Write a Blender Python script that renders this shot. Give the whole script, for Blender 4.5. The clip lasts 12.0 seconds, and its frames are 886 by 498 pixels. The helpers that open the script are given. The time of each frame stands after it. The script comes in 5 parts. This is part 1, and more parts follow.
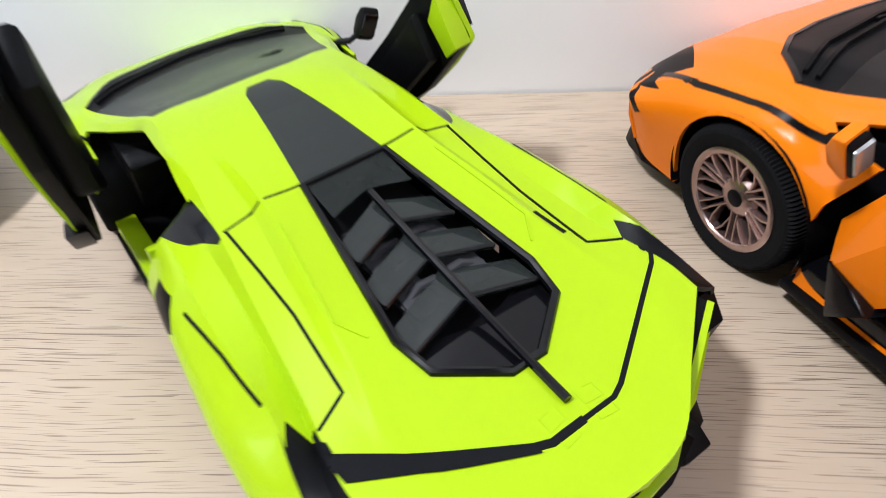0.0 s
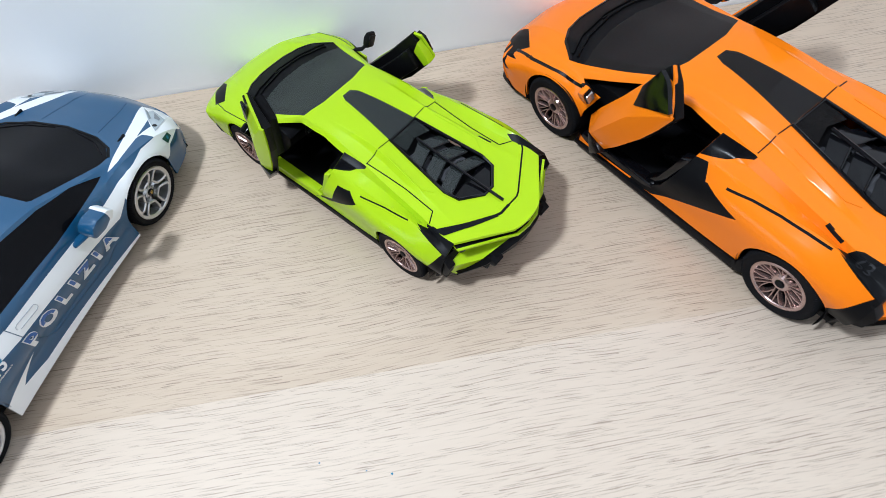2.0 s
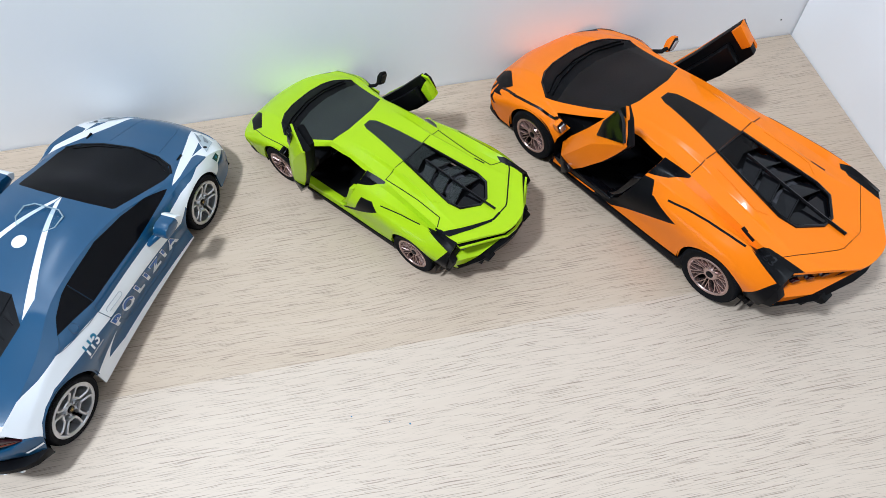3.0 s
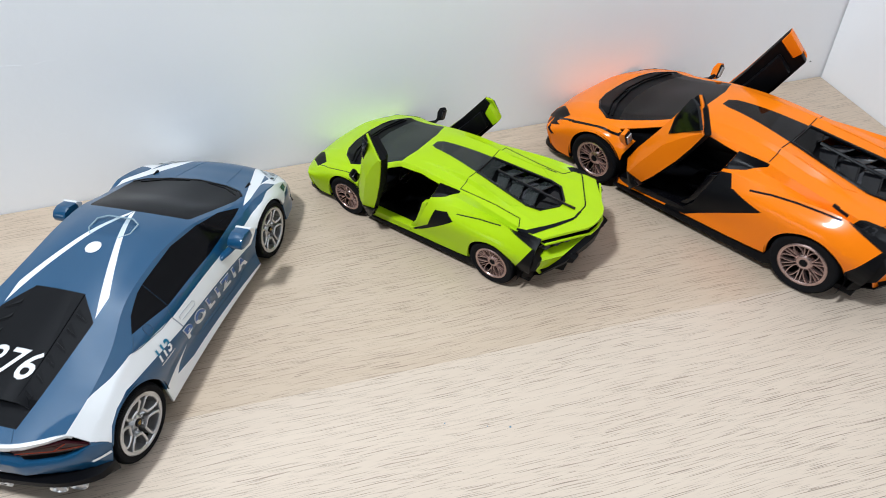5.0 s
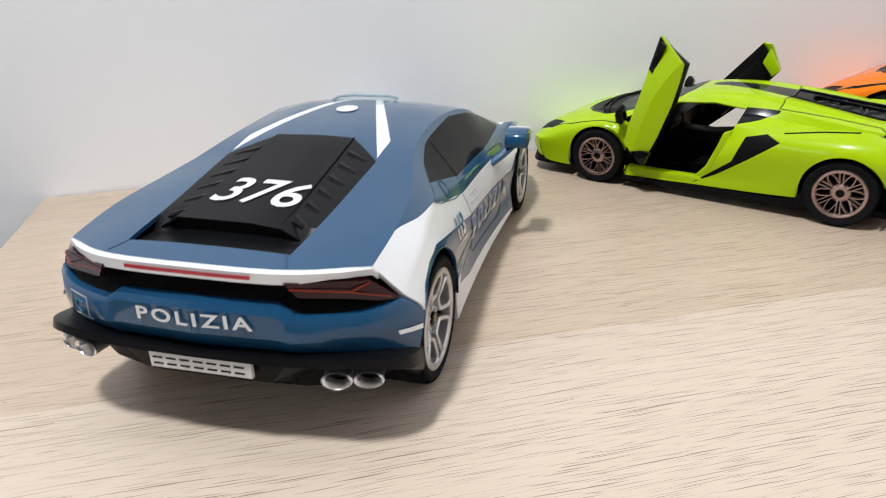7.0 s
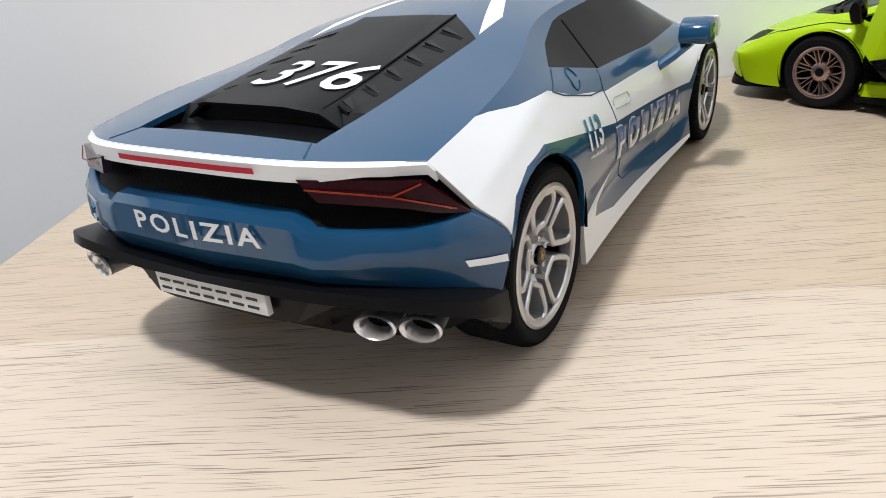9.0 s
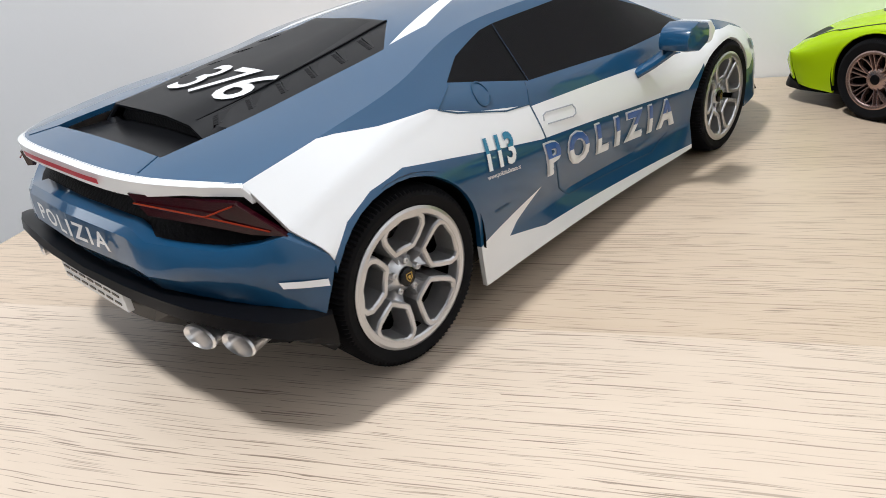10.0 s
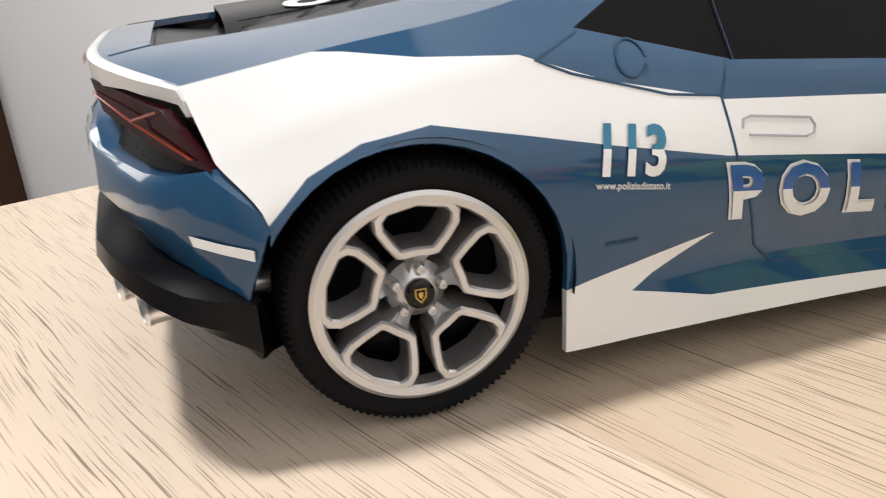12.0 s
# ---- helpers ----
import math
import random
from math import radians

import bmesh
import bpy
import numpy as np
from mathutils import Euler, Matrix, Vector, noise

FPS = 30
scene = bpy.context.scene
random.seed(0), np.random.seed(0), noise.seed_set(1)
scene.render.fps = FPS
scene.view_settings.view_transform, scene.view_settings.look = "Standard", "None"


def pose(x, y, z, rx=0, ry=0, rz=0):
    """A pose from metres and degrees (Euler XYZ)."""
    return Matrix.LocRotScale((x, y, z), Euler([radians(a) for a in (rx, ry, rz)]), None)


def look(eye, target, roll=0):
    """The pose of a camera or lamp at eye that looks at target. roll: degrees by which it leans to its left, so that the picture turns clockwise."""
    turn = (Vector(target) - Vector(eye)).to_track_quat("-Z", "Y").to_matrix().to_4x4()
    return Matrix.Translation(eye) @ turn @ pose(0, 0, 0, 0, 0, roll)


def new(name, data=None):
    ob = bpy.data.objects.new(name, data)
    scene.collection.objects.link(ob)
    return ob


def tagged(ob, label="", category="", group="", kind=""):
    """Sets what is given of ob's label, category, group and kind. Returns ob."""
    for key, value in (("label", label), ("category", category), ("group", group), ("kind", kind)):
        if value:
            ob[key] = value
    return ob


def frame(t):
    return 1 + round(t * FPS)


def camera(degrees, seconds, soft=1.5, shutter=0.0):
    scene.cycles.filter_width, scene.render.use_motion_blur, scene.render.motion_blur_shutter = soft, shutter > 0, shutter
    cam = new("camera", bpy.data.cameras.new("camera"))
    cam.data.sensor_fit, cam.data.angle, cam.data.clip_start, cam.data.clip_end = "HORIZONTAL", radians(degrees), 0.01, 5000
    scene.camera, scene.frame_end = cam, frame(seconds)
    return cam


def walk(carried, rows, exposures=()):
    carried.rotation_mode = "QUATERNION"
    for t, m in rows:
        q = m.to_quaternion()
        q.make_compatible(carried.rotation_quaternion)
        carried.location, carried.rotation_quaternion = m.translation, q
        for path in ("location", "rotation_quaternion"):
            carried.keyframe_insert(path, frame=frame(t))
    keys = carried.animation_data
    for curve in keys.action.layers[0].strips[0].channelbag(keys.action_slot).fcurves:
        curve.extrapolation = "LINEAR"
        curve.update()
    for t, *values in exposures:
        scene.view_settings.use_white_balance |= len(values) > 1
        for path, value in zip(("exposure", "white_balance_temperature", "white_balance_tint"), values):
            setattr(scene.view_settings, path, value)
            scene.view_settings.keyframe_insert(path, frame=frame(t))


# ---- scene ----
# Camera
cam = camera(65.16, 12.0, 0.75, 0.25)
PATH = [
    (0, (0.19127, -0.0919, 0.16731), (0.17662, 0.00968, 0.06794), -5.64),
    (0.5, (0.16851, -0.14816, 0.25505), (0.16265, -0.05109, 0.1504), -4.71),
    (1, (0.15633, -0.19988, 0.31776), (0.1584, -0.10776, 0.20859), -4.59),
    (1.5, (0.1522, -0.23029, 0.35818), (0.15667, -0.14563, 0.2432), -6.05),
    (2, (0.14424, -0.25804, 0.39799), (0.14971, -0.18268, 0.27675), -6.18),
    (2.5, (0.12822, -0.29173, 0.45134), (0.13739, -0.21785, 0.32941), -3.39),
    (3, (0.10862, -0.32199, 0.48434), (0.12154, -0.24501, 0.36469), -1.66),
    (4.8, (0.04797, -0.37496, 0.42572), (0.06686, -0.27762, 0.32288), -3.48),
    (5, (0.02521, -0.38868, 0.3942), (0.0453, -0.28644, 0.29647), -3.20),
    (5.5, (-0.0316, -0.40823, 0.33409), (-0.00763, -0.29594, 0.2491), -2.61),
    (6, (-0.08833, -0.39622, 0.27411), (-0.06126, -0.27646, 0.20109), -1.61),
    (6.5, (-0.12418, -0.37338, 0.22083), (-0.0978, -0.24857, 0.15652), -1.66),
    (7, (-0.16314, -0.33642, 0.16192), (-0.13638, -0.2092, 0.10271), -1.95),
    (7.5, (-0.18009, -0.30618, 0.12526), (-0.15558, -0.17784, 0.0675), -2.84),
    (7.7, (-0.18476, -0.29853, 0.11892), (-0.16142, -0.16962, 0.06197), -3.53),
    (9.3, (-0.10455, -0.27126, 0.11103), (-0.12883, -0.14502, 0.04874), -7.70),
    (9.5, (-0.08843, -0.26655, 0.11249), (-0.1194, -0.14209, 0.04956), -8.11),
    (10, (-0.0555, -0.25832, 0.11498), (-0.09719, -0.13759, 0.05099), -7.87),
    (10.5, (-0.03135, -0.25319, 0.11754), (-0.08357, -0.13551, 0.05564), -7.29),
    (11, (-0.02214, -0.2279, 0.11511), (-0.09503, -0.1181, 0.05996), -6.17),
    (11.5, (-0.04181, -0.20184, 0.09541), (-0.13254, -0.10536, 0.04186), -3.42),
    (12, (-0.03522, -0.18094, 0.07942), (-0.1304, -0.08871, 0.0261), -2.14),
]
# the clip's white balance drifts from cool to warm
EXPOSURES = [(0, 0.40, 5800, 10), (1, 0.32, 5550, 7), (3, 0.06, 5350, 5), (5.5, 0.04, 5750, 5), (7.0, 0.05, 6050, 9), (7.5, 0.07, 6050, 9), (9.5, 0.16, 6000, 8), (10.5, 0.20, 6050, 8), (12, 0.33, 6500, 10)]
walk(cam, [(t, look(eye, target, roll)) for t, eye, target, roll in PATH], EXPOSURES)

# Light: ceiling lamp over the left half, added left fill, pale world around
world = bpy.data.worlds.new("world")
world.use_nodes = True
scene.world = world
backlight = world.node_tree.nodes["Background"]
backlight.inputs[0].default_value = (0.93, 0.96, 1.0, 1)
backlight.inputs[1].default_value = 0.45


def area_lamp(name, eye, target, size, power, color):
    lamp = bpy.data.lights.new(name, "AREA")
    lamp.shape, lamp.size, lamp.energy, lamp.color = "DISK", size, power, color
    ob = new(name, lamp)
    ob.matrix_world = look(eye, target)
    return ob


area_lamp("ceiling_lamp_light", (-0.56, -0.40, 1.70), (-0.05, 0.0, 0.0), 0.20, 29, (1.0, 0.965, 0.93))
# fill light added in front of a made-up window, brightening the back wall
left_fill = area_lamp("window_light", (-2.59, -0.95, 0.78), (-0.6, -0.6, 0.4), 1.0, 8.5, (1.0, 0.965, 0.93))
left_fill.data.shape, left_fill.data.size_y = "RECTANGLE", 0.9

# Materials
K = 1 / 14          # the two large cars, and the unit of the plan
K18 = 1 / 18        # the smaller green car


def material(name):
    m = bpy.data.materials.new(name)
    m.use_nodes = True
    t = m.node_tree
    return m, t, t.nodes["Principled BSDF"]


def node(t, kind, **values):
    n = t.nodes.new(kind)
    for key, value in values.items():
        n.inputs[key].default_value = value
    return n


def coords(t, scale=(1, 1, 1), rot=(0, 0, 0)):
    c = t.nodes.new("ShaderNodeTexCoord")
    m = node(t, "ShaderNodeMapping", Scale=scale, Rotation=rot)
    t.links.new(c.outputs["Object"], m.inputs["Vector"])
    return m.outputs["Vector"]


def noise_tex(t, vec, scale, detail=3.0, rough=0.5):
    n = node(t, "ShaderNodeTexNoise", Scale=scale, Detail=detail, Roughness=rough)
    t.links.new(vec, n.inputs["Vector"])
    return n.outputs["Fac"]


def ramp(t, fac, *stops):
    r = t.nodes.new("ShaderNodeValToRGB")
    e = r.color_ramp.elements
    while len(e) < len(stops):
        e.new(0.5)
    for a, (pos, col) in zip(e, stops):
        a.position = pos
        a.color = (*col, 1) if isinstance(col, tuple) else (col, col, col, 1)
    t.links.new(fac, r.inputs["Fac"])
    return r.outputs["Color"]


def mixed(t, fac, a, b, mode="MIX"):
    n = t.nodes.new("ShaderNodeMix")
    n.data_type, n.blend_type = "RGBA", mode
    for sock, value in ((n.inputs["Factor"], fac), (n.inputs["A"], a), (n.inputs["B"], b)):
        if isinstance(value, bpy.types.NodeSocket):
            t.links.new(value, sock)
        else:
            sock.default_value = (*value, 1) if isinstance(value, tuple) else value
    return n.outputs["Result"]


def bump(t, b, height, strength, distance):
    n = node(t, "ShaderNodeBump", Strength=strength, Distance=distance)
    t.links.new(height, n.inputs["Height"])
    t.links.new(n.outputs["Normal"], b.inputs["Normal"])


def coated(name, color, rough=0.3, coat=0.6, vary=0.06, metal=0.0, spec=0.35):
    """Glossy moulded or painted plastic, with faint mottling, dust and orange peel."""
    m, t, b = material(name)
    vec = coords(t)
    soft = noise_tex(t, vec, 30, 4)
    dark = tuple(c * (1 - vary) for c in color)
    lite = tuple(min(1, c * (1 + vary)) for c in color)
    t.links.new(mixed(t, soft, dark, lite), b.inputs["Base Color"])
    fine = noise_tex(t, vec, 45, 2)
    r = node(t, "ShaderNodeMapRange")
    r.inputs["To Min"].default_value, r.inputs["To Max"].default_value = rough - 0.03, rough + 0.04
    t.links.new(fine, r.inputs["Value"])
    t.links.new(r.outputs["Result"], b.inputs["Roughness"])
    b.inputs["Coat Weight"].default_value, b.inputs["Coat Roughness"].default_value = coat, 0.05
    b.inputs["Specular IOR Level"].default_value = spec
    b.inputs["Metallic"].default_value = metal
    return m


def plain(name, color, rough=0.5, metal=0.0, grain=500, depth=0.08):
    """Bare plastic, rubber or cast metal with a fine grain."""
    m, t, b = material(name)
    vec = coords(t)
    soft = noise_tex(t, vec, 60, 4)
    t.links.new(mixed(t, soft, tuple(c * 0.85 for c in color), tuple(min(1, c * 1.12) for c in color)), b.inputs["Base Color"])
    b.inputs["Roughness"].default_value, b.inputs["Metallic"].default_value = rough, metal
    b.inputs["Specular IOR Level"].default_value = 0.5 if metal else 0.09
    bump(t, b, noise_tex(t, vec, grain, 3), depth, 0.0005)
    return m


def smoked(name, tint, gloss=0.08, clear=0.5, spec=0.2, body=(0.003, 0.003, 0.004)):
    """Tinted clear plastic: lets part of the light through and mirrors the rest."""
    m, t, b = material(name)
    b.inputs["Base Color"].default_value = (*body, 1)
    b.inputs["Roughness"].default_value = gloss
    b.inputs["Specular IOR Level"].default_value = spec
    see = t.nodes.new("ShaderNodeBsdfTransparent")
    see.inputs[0].default_value = (*tint, 1)
    mix = t.nodes.new("ShaderNodeMixShader")
    mix.inputs[0].default_value = clear
    t.links.new(b.outputs[0], mix.inputs[1])
    t.links.new(see.outputs[0], mix.inputs[2])
    t.links.new(mix.outputs[0], t.nodes["Material Output"].inputs["Surface"])
    return m


def oak_laminate():
    m, t, b = material("oak_laminate")
    c = t.nodes.new("ShaderNodeTexCoord")
    sep = t.nodes.new("ShaderNodeSeparateXYZ")
    t.links.new(c.outputs["Object"], sep.inputs[0])
    # two printed planks meet along a line: shift the pattern and the tone there
    step = t.nodes.new("ShaderNodeMath")
    step.operation = "LESS_THAN"
    step.inputs[1].default_value = -1.27 * K
    t.links.new(sep.outputs["Y"], step.inputs[0])
    shift = t.nodes.new("ShaderNodeCombineXYZ")
    mul = t.nodes.new("ShaderNodeMath")
    mul.operation = "MULTIPLY"
    mul.inputs[1].default_value = 3.7
    t.links.new(step.outputs[0], mul.inputs[0])
    t.links.new(mul.outputs[0], shift.inputs["X"])
    add = t.nodes.new("ShaderNodeVectorMath")
    t.links.new(c.outputs["Object"], add.inputs[0])
    t.links.new(shift.outputs[0], add.inputs[1])
    # a slow sway bends the grain
    sway = node(t, "ShaderNodeTexNoise", Scale=3.0, Detail=2.0)
    t.links.new(add.outputs[0], sway.inputs["Vector"])
    lean = t.nodes.new("ShaderNodeVectorMath")
    lean.operation = "MULTIPLY_ADD"
    lean.inputs[1].default_value = (0, 0.02, 0)
    t.links.new(sway.outputs["Color"], lean.inputs[0])
    t.links.new(add.outputs[0], lean.inputs[2])

    def stretched(sx, sy, scale, detail, rough=0.55):
        mp = node(t, "ShaderNodeMapping", Scale=(sx, sy, 1))
        t.links.new(lean.outputs[0], mp.inputs["Vector"])
        return noise_tex(t, mp.outputs[0], scale, detail, rough)

    broad = stretched(0.9, 9, 3.0, 4)
    base = mixed(t, broad, (0.485, 0.378, 0.272), (0.60, 0.490, 0.375))
    streak = stretched(1.2, 34, 7.0, 5, 0.6)
    base = mixed(t, ramp(t, streak, (0.36, 0.0), (0.62, 1.0)), mixed(t, 0.24, base, (0.46, 0.345, 0.25)), base)
    # open pores: thin dark dashes of random length, scattered in rows and gathered in loose bands
    def maths(op, a, b=None, c=None):
        n = t.nodes.new("ShaderNodeMath")
        n.operation = op
        for sock, value in zip(n.inputs, (a, b, c)):
            if isinstance(value, bpy.types.NodeSocket):
                t.links.new(value, sock)
            elif value is not None:
                sock.default_value = value
        return n.outputs[0]

    def chance(x, y, seed):
        c = t.nodes.new("ShaderNodeCombineXYZ")
        c.inputs[2].default_value = seed
        t.links.new(x, c.inputs[0])
        if y is not None:
            t.links.new(y, c.inputs[1])
        w = t.nodes.new("ShaderNodeTexWhiteNoise")
        t.links.new(c.outputs[0], w.inputs["Vector"])
        return w.outputs["Value"]

    wave = node(t, "ShaderNodeTexNoise", Scale=11.0, Detail=3.0)
    t.links.new(add.outputs[0], wave.inputs["Vector"])
    bent = t.nodes.new("ShaderNodeVectorMath")
    bent.operation = "MULTIPLY_ADD"
    bent.inputs[1].default_value = (0, 0.0045, 0)
    t.links.new(wave.outputs["Color"], bent.inputs[0])
    t.links.new(lean.outputs[0], bent.inputs[2])
    flow = t.nodes.new("ShaderNodeSeparateXYZ")
    t.links.new(bent.outputs[0], flow.inputs[0])
    gate = maths("SUBTRACT", stretched(1.0, 5.0, 9.0, 2, 0.5), 0.5)

    def dashes(pitch, length, thick, share, seed):
        """One set of dashes: rows a pitch apart, cells of a length, a share of them filled."""
        v = maths("DIVIDE", flow.outputs["Y"], pitch)
        row = maths("FLOOR", v)
        u = maths("ADD", maths("DIVIDE", flow.outputs["X"], length), maths("MULTIPLY", chance(row, None, seed), 7.0))
        cell = maths("FLOOR", u)
        lot = chance(row, cell, seed + 1.3)
        long = maths("MULTIPLY_ADD", chance(row, cell, seed + 2.7), 0.65, 0.22)
        along = maths("DIVIDE", maths("FRACT", u), long)
        taper = maths("SUBTRACT", 1.0, maths("POWER", maths("ABSOLUTE", maths("MULTIPLY_ADD", along, 2.0, -1.0)), 2.0))
        off = maths("MULTIPLY_ADD", chance(row, cell, seed + 4.1), 0.6, 0.2)
        away = maths("MULTIPLY", maths("ABSOLUTE", maths("SUBTRACT", maths("FRACT", v), off)), pitch)
        body = maths("SUBTRACT", maths("MULTIPLY", taper, maths("MULTIPLY_ADD", lot, thick / share * 0.7, thick * 0.4)), away)
        ink = t.nodes.new("ShaderNodeMapRange")
        ink.inputs["From Min"].default_value, ink.inputs["From Max"].default_value = 0.0, 0.00012
        t.links.new(body, ink.inputs["Value"])
        fill = maths("LESS_THAN", lot, maths("MULTIPLY_ADD", gate, share * 1.5, share))
        return maths("MULTIPLY", maths("MULTIPLY", ink.outputs[0], fill), maths("MULTIPLY_ADD", chance(row, cell, seed + 5.9), 0.55, 0.45))

    dark = dashes(0.00130, 0.046, 0.00026, 0.88, 1.0)
    for pitch, length, thick, share, seed in ((0.00085, 0.022, 0.00017, 0.78, 11.0), (0.0022, 0.065, 0.00030, 0.72, 23.0)):
        dark = maths("MAXIMUM", dark, dashes(pitch, length, thick, share, seed))
    base = mixed(t, step.outputs[0], base, mixed(t, 0.35, base, (0.70, 0.613, 0.525)))
    col = mixed(t, maths("MULTIPLY", dark, 0.88), base, (0.165, 0.115, 0.080))
    t.links.new(col, b.inputs["Base Color"])
    b.inputs["Roughness"].default_value = 0.42
    b.inputs["Coat Weight"].default_value = 0.12
    b.inputs["Coat Roughness"].default_value = 0.35
    bump(t, b, dark, -0.25, 0.0002)
    return m


def wall_paint():
    m, t, b = material("wall_paint")
    vec = coords(t)
    soft = noise_tex(t, vec, 3.5, 4)
    t.links.new(mixed(t, soft, (0.895, 0.90, 0.91), (0.93, 0.935, 0.945)), b.inputs["Base Color"])
    b.inputs["Roughness"].default_value = 0.38
    b.inputs["Specular IOR Level"].default_value = 0.35
    n = t.nodes.new("ShaderNodeMath")
    n.operation = "ADD"
    t.links.new(noise_tex(t, vec, 9, 5), n.inputs[0])
    t.links.new(noise_tex(t, vec, 70, 4), n.inputs[1])
    bump(t, b, n.outputs[0], 0.10, 0.003)
    return m


WOOD, WALL = oak_laminate(), wall_paint()
BLUE = coated("police_blue_paint", (0.0115, 0.063, 0.142), 0.30, 0.95, spec=0.12)
WHITE = coated("white_paint", (0.74, 0.75, 0.76), 0.32, 0.5, 0.03)
LIME = coated("lime_plastic", (0.378, 0.562, 0.0005), 0.24, 0.18, 0.03, spec=0.10)
ORANGE = coated("orange_plastic", (0.82, 0.196, 0.0005), 0.22, 0.18, 0.03, spec=0.10)
GLOSS_BLACK = coated("gloss_black_plastic", (0.003, 0.003, 0.004), 0.12, 0.0, spec=0.28)
BLACK = plain("matt_black_plastic", (0.004, 0.004, 0.0048), 0.42)
MESH_BLACK = plain("black_mesh_plastic", (0.004, 0.004, 0.005), 0.55, 0.0, 900, 0.5)
GREY = plain("dark_grey_plastic", (0.05, 0.05, 0.055), 0.4)
SATIN = coated("satin_black_cover", (0.005, 0.0053, 0.0065), 0.30, 0.0, spec=0.12)
WING = coated("wing_black", (0.004, 0.004, 0.005), 0.3, 0.0, spec=0.14)
RUBBER = plain("tyre_rubber", (0.007, 0.007, 0.008), 0.75, 0.0, 300, 0.3)
SILVER = plain("silver_rim_paint", (0.54, 0.54, 0.55), 0.29, 0.8, 700, 0.05)
BRONZE = plain("bronze_rim_paint", (0.43, 0.315, 0.288), 0.27, 0.9, 700, 0.05)
CHROME = plain("chrome_plating", (0.80, 0.80, 0.81), 0.3, 0.9, 700, 0.03)
RED_LENS = coated("red_lens", (0.022, 0.0015, 0.004), 0.15, 0.2)
RED_MARK = coated("red_marking", (0.42, 0.012, 0.03), 0.3, 0.4)
AMBER_LENS = coated("orange_lens", (0.20, 0.022, 0.006), 0.25, 0.2)
WIPER = plain("wiper_rubber", (0.0025, 0.0025, 0.003), 0.5)
LAMP_DARK = coated("headlamp_shade", (0.16, 0.18, 0.20), 0.15, 0.8)
DEEP_TEAL = coated("dark_teal_sticker", (0.004, 0.045, 0.058), 0.3, 0.4)
LAMP_GLASS = coated("headlamp_lens", (0.38, 0.43, 0.46), 0.15, 0.8)
NAVY = coated("navy_lettering", (0.02, 0.09, 0.30), 0.3, 0.4)
TEAL = coated("teal_lettering", (0.015, 0.16, 0.28), 0.3, 0.4)
PALE = coated("pale_grey_lettering", (0.68, 0.69, 0.70), 0.35, 0.3)
SEAM = plain("panel_gap", (0.006, 0.0065, 0.008), 0.7)
SEAM_BLUE = plain("blue_panel_gap", (0.035, 0.075, 0.13), 0.6)
SEAM_GREY = plain("grey_panel_gap", (0.36, 0.38, 0.41), 0.6)
TINT = coated("dark_window_plastic", (0.003, 0.003, 0.004), 0.06, 0.0, spec=0.08)
SMOKE = smoked("smoked_window_plastic", (0.20, 0.19, 0.19), 0.05, 0.4, 0.4, (0.008, 0.006, 0.006))
SMOKE_LIGHT = smoked("grey_window_plastic", (0.40, 0.42, 0.41), 0.05, 0.5, 0.6, (0.040, 0.047, 0.045))
MIRROR = plain("mirror_plastic", (0.42, 0.41, 0.42), 0.15, 0.4, 700, 0.02)
FAINT = plain("faint_grey_print", (0.022, 0.022, 0.024), 0.4)
# paint of the unseen left wall, set pale to bounce light into the room
BOUNCE_PAINT = plain("pale_bounce_paint", (0.74, 0.71, 0.67), 0.6)
# unseen room surfaces, darkened to hold back bounced light and deepen the shadows
LOW_BOUNCE = plain("low_bounce_room_paint", (0.22, 0.22, 0.23), 0.6)
FLOOR = plain("dark_floor", (0.14, 0.12, 0.105), 0.5)
BROWN = plain("dark_brown_wood", (0.055, 0.030, 0.020), 0.4)

# Building tools
from mathutils.bvhtree import BVHTree


def part(name, bm, mat, parent, label="", scale=1.0, angle=32, thick=0.0, m=None):
    """Links a bmesh as one mesh object under a thing or a part."""
    if thick:
        bmesh.ops.solidify(bm, geom=bm.faces[:], thickness=thick)
    if m is not None:
        bm.transform(m)
    if scale != 1.0:
        bm.transform(Matrix.Scale(scale, 4))
    bm.normal_update()
    for f in bm.faces:
        f.smooth = True
    for e in bm.edges:
        if len(e.link_faces) == 2 and e.calc_face_angle(0) > radians(angle):
            e.smooth = False
    me = bpy.data.meshes.new(name)
    bm.to_mesh(me)
    bm.free()
    for one in mat if isinstance(mat, (list, tuple)) else (mat,):
        me.materials.append(one)
    ob = new(name, me)
    if parent is not None:
        ob.parent = parent
    if label:
        ob["label"] = label
    return ob


def hermite(p0, p1, m0, m1, t):
    a, b = t * t, t * t * t
    return p0 * (2 * b - 3 * a + 1) + m0 * (b - 2 * a + t) + p1 * (3 * a - 2 * b) + m1 * (b - a)


def spline(points, knots, n):
    """Points along a smooth curve through the given ones, n steps a span."""
    p = [Vector(q) for q in points]
    tan = []
    for i in range(len(p)):
        if i == 0:
            tan.append((p[1] - p[0]) / (knots[1] - knots[0]))
        elif i == len(p) - 1:
            tan.append((p[i] - p[i - 1]) / (knots[i] - knots[i - 1]))
        else:
            a, b = knots[i] - knots[i - 1], knots[i + 1] - knots[i]
            tan.append(((p[i] - p[i - 1]) / a * b + (p[i + 1] - p[i]) / b * a) / (a + b))
    out = []
    for i in range(len(p) - 1):
        d = knots[i + 1] - knots[i]
        out += [hermite(p[i], p[i + 1], tan[i] * d, tan[i + 1] * d, k / n) for k in range(n)]
    return out + [p[-1]]


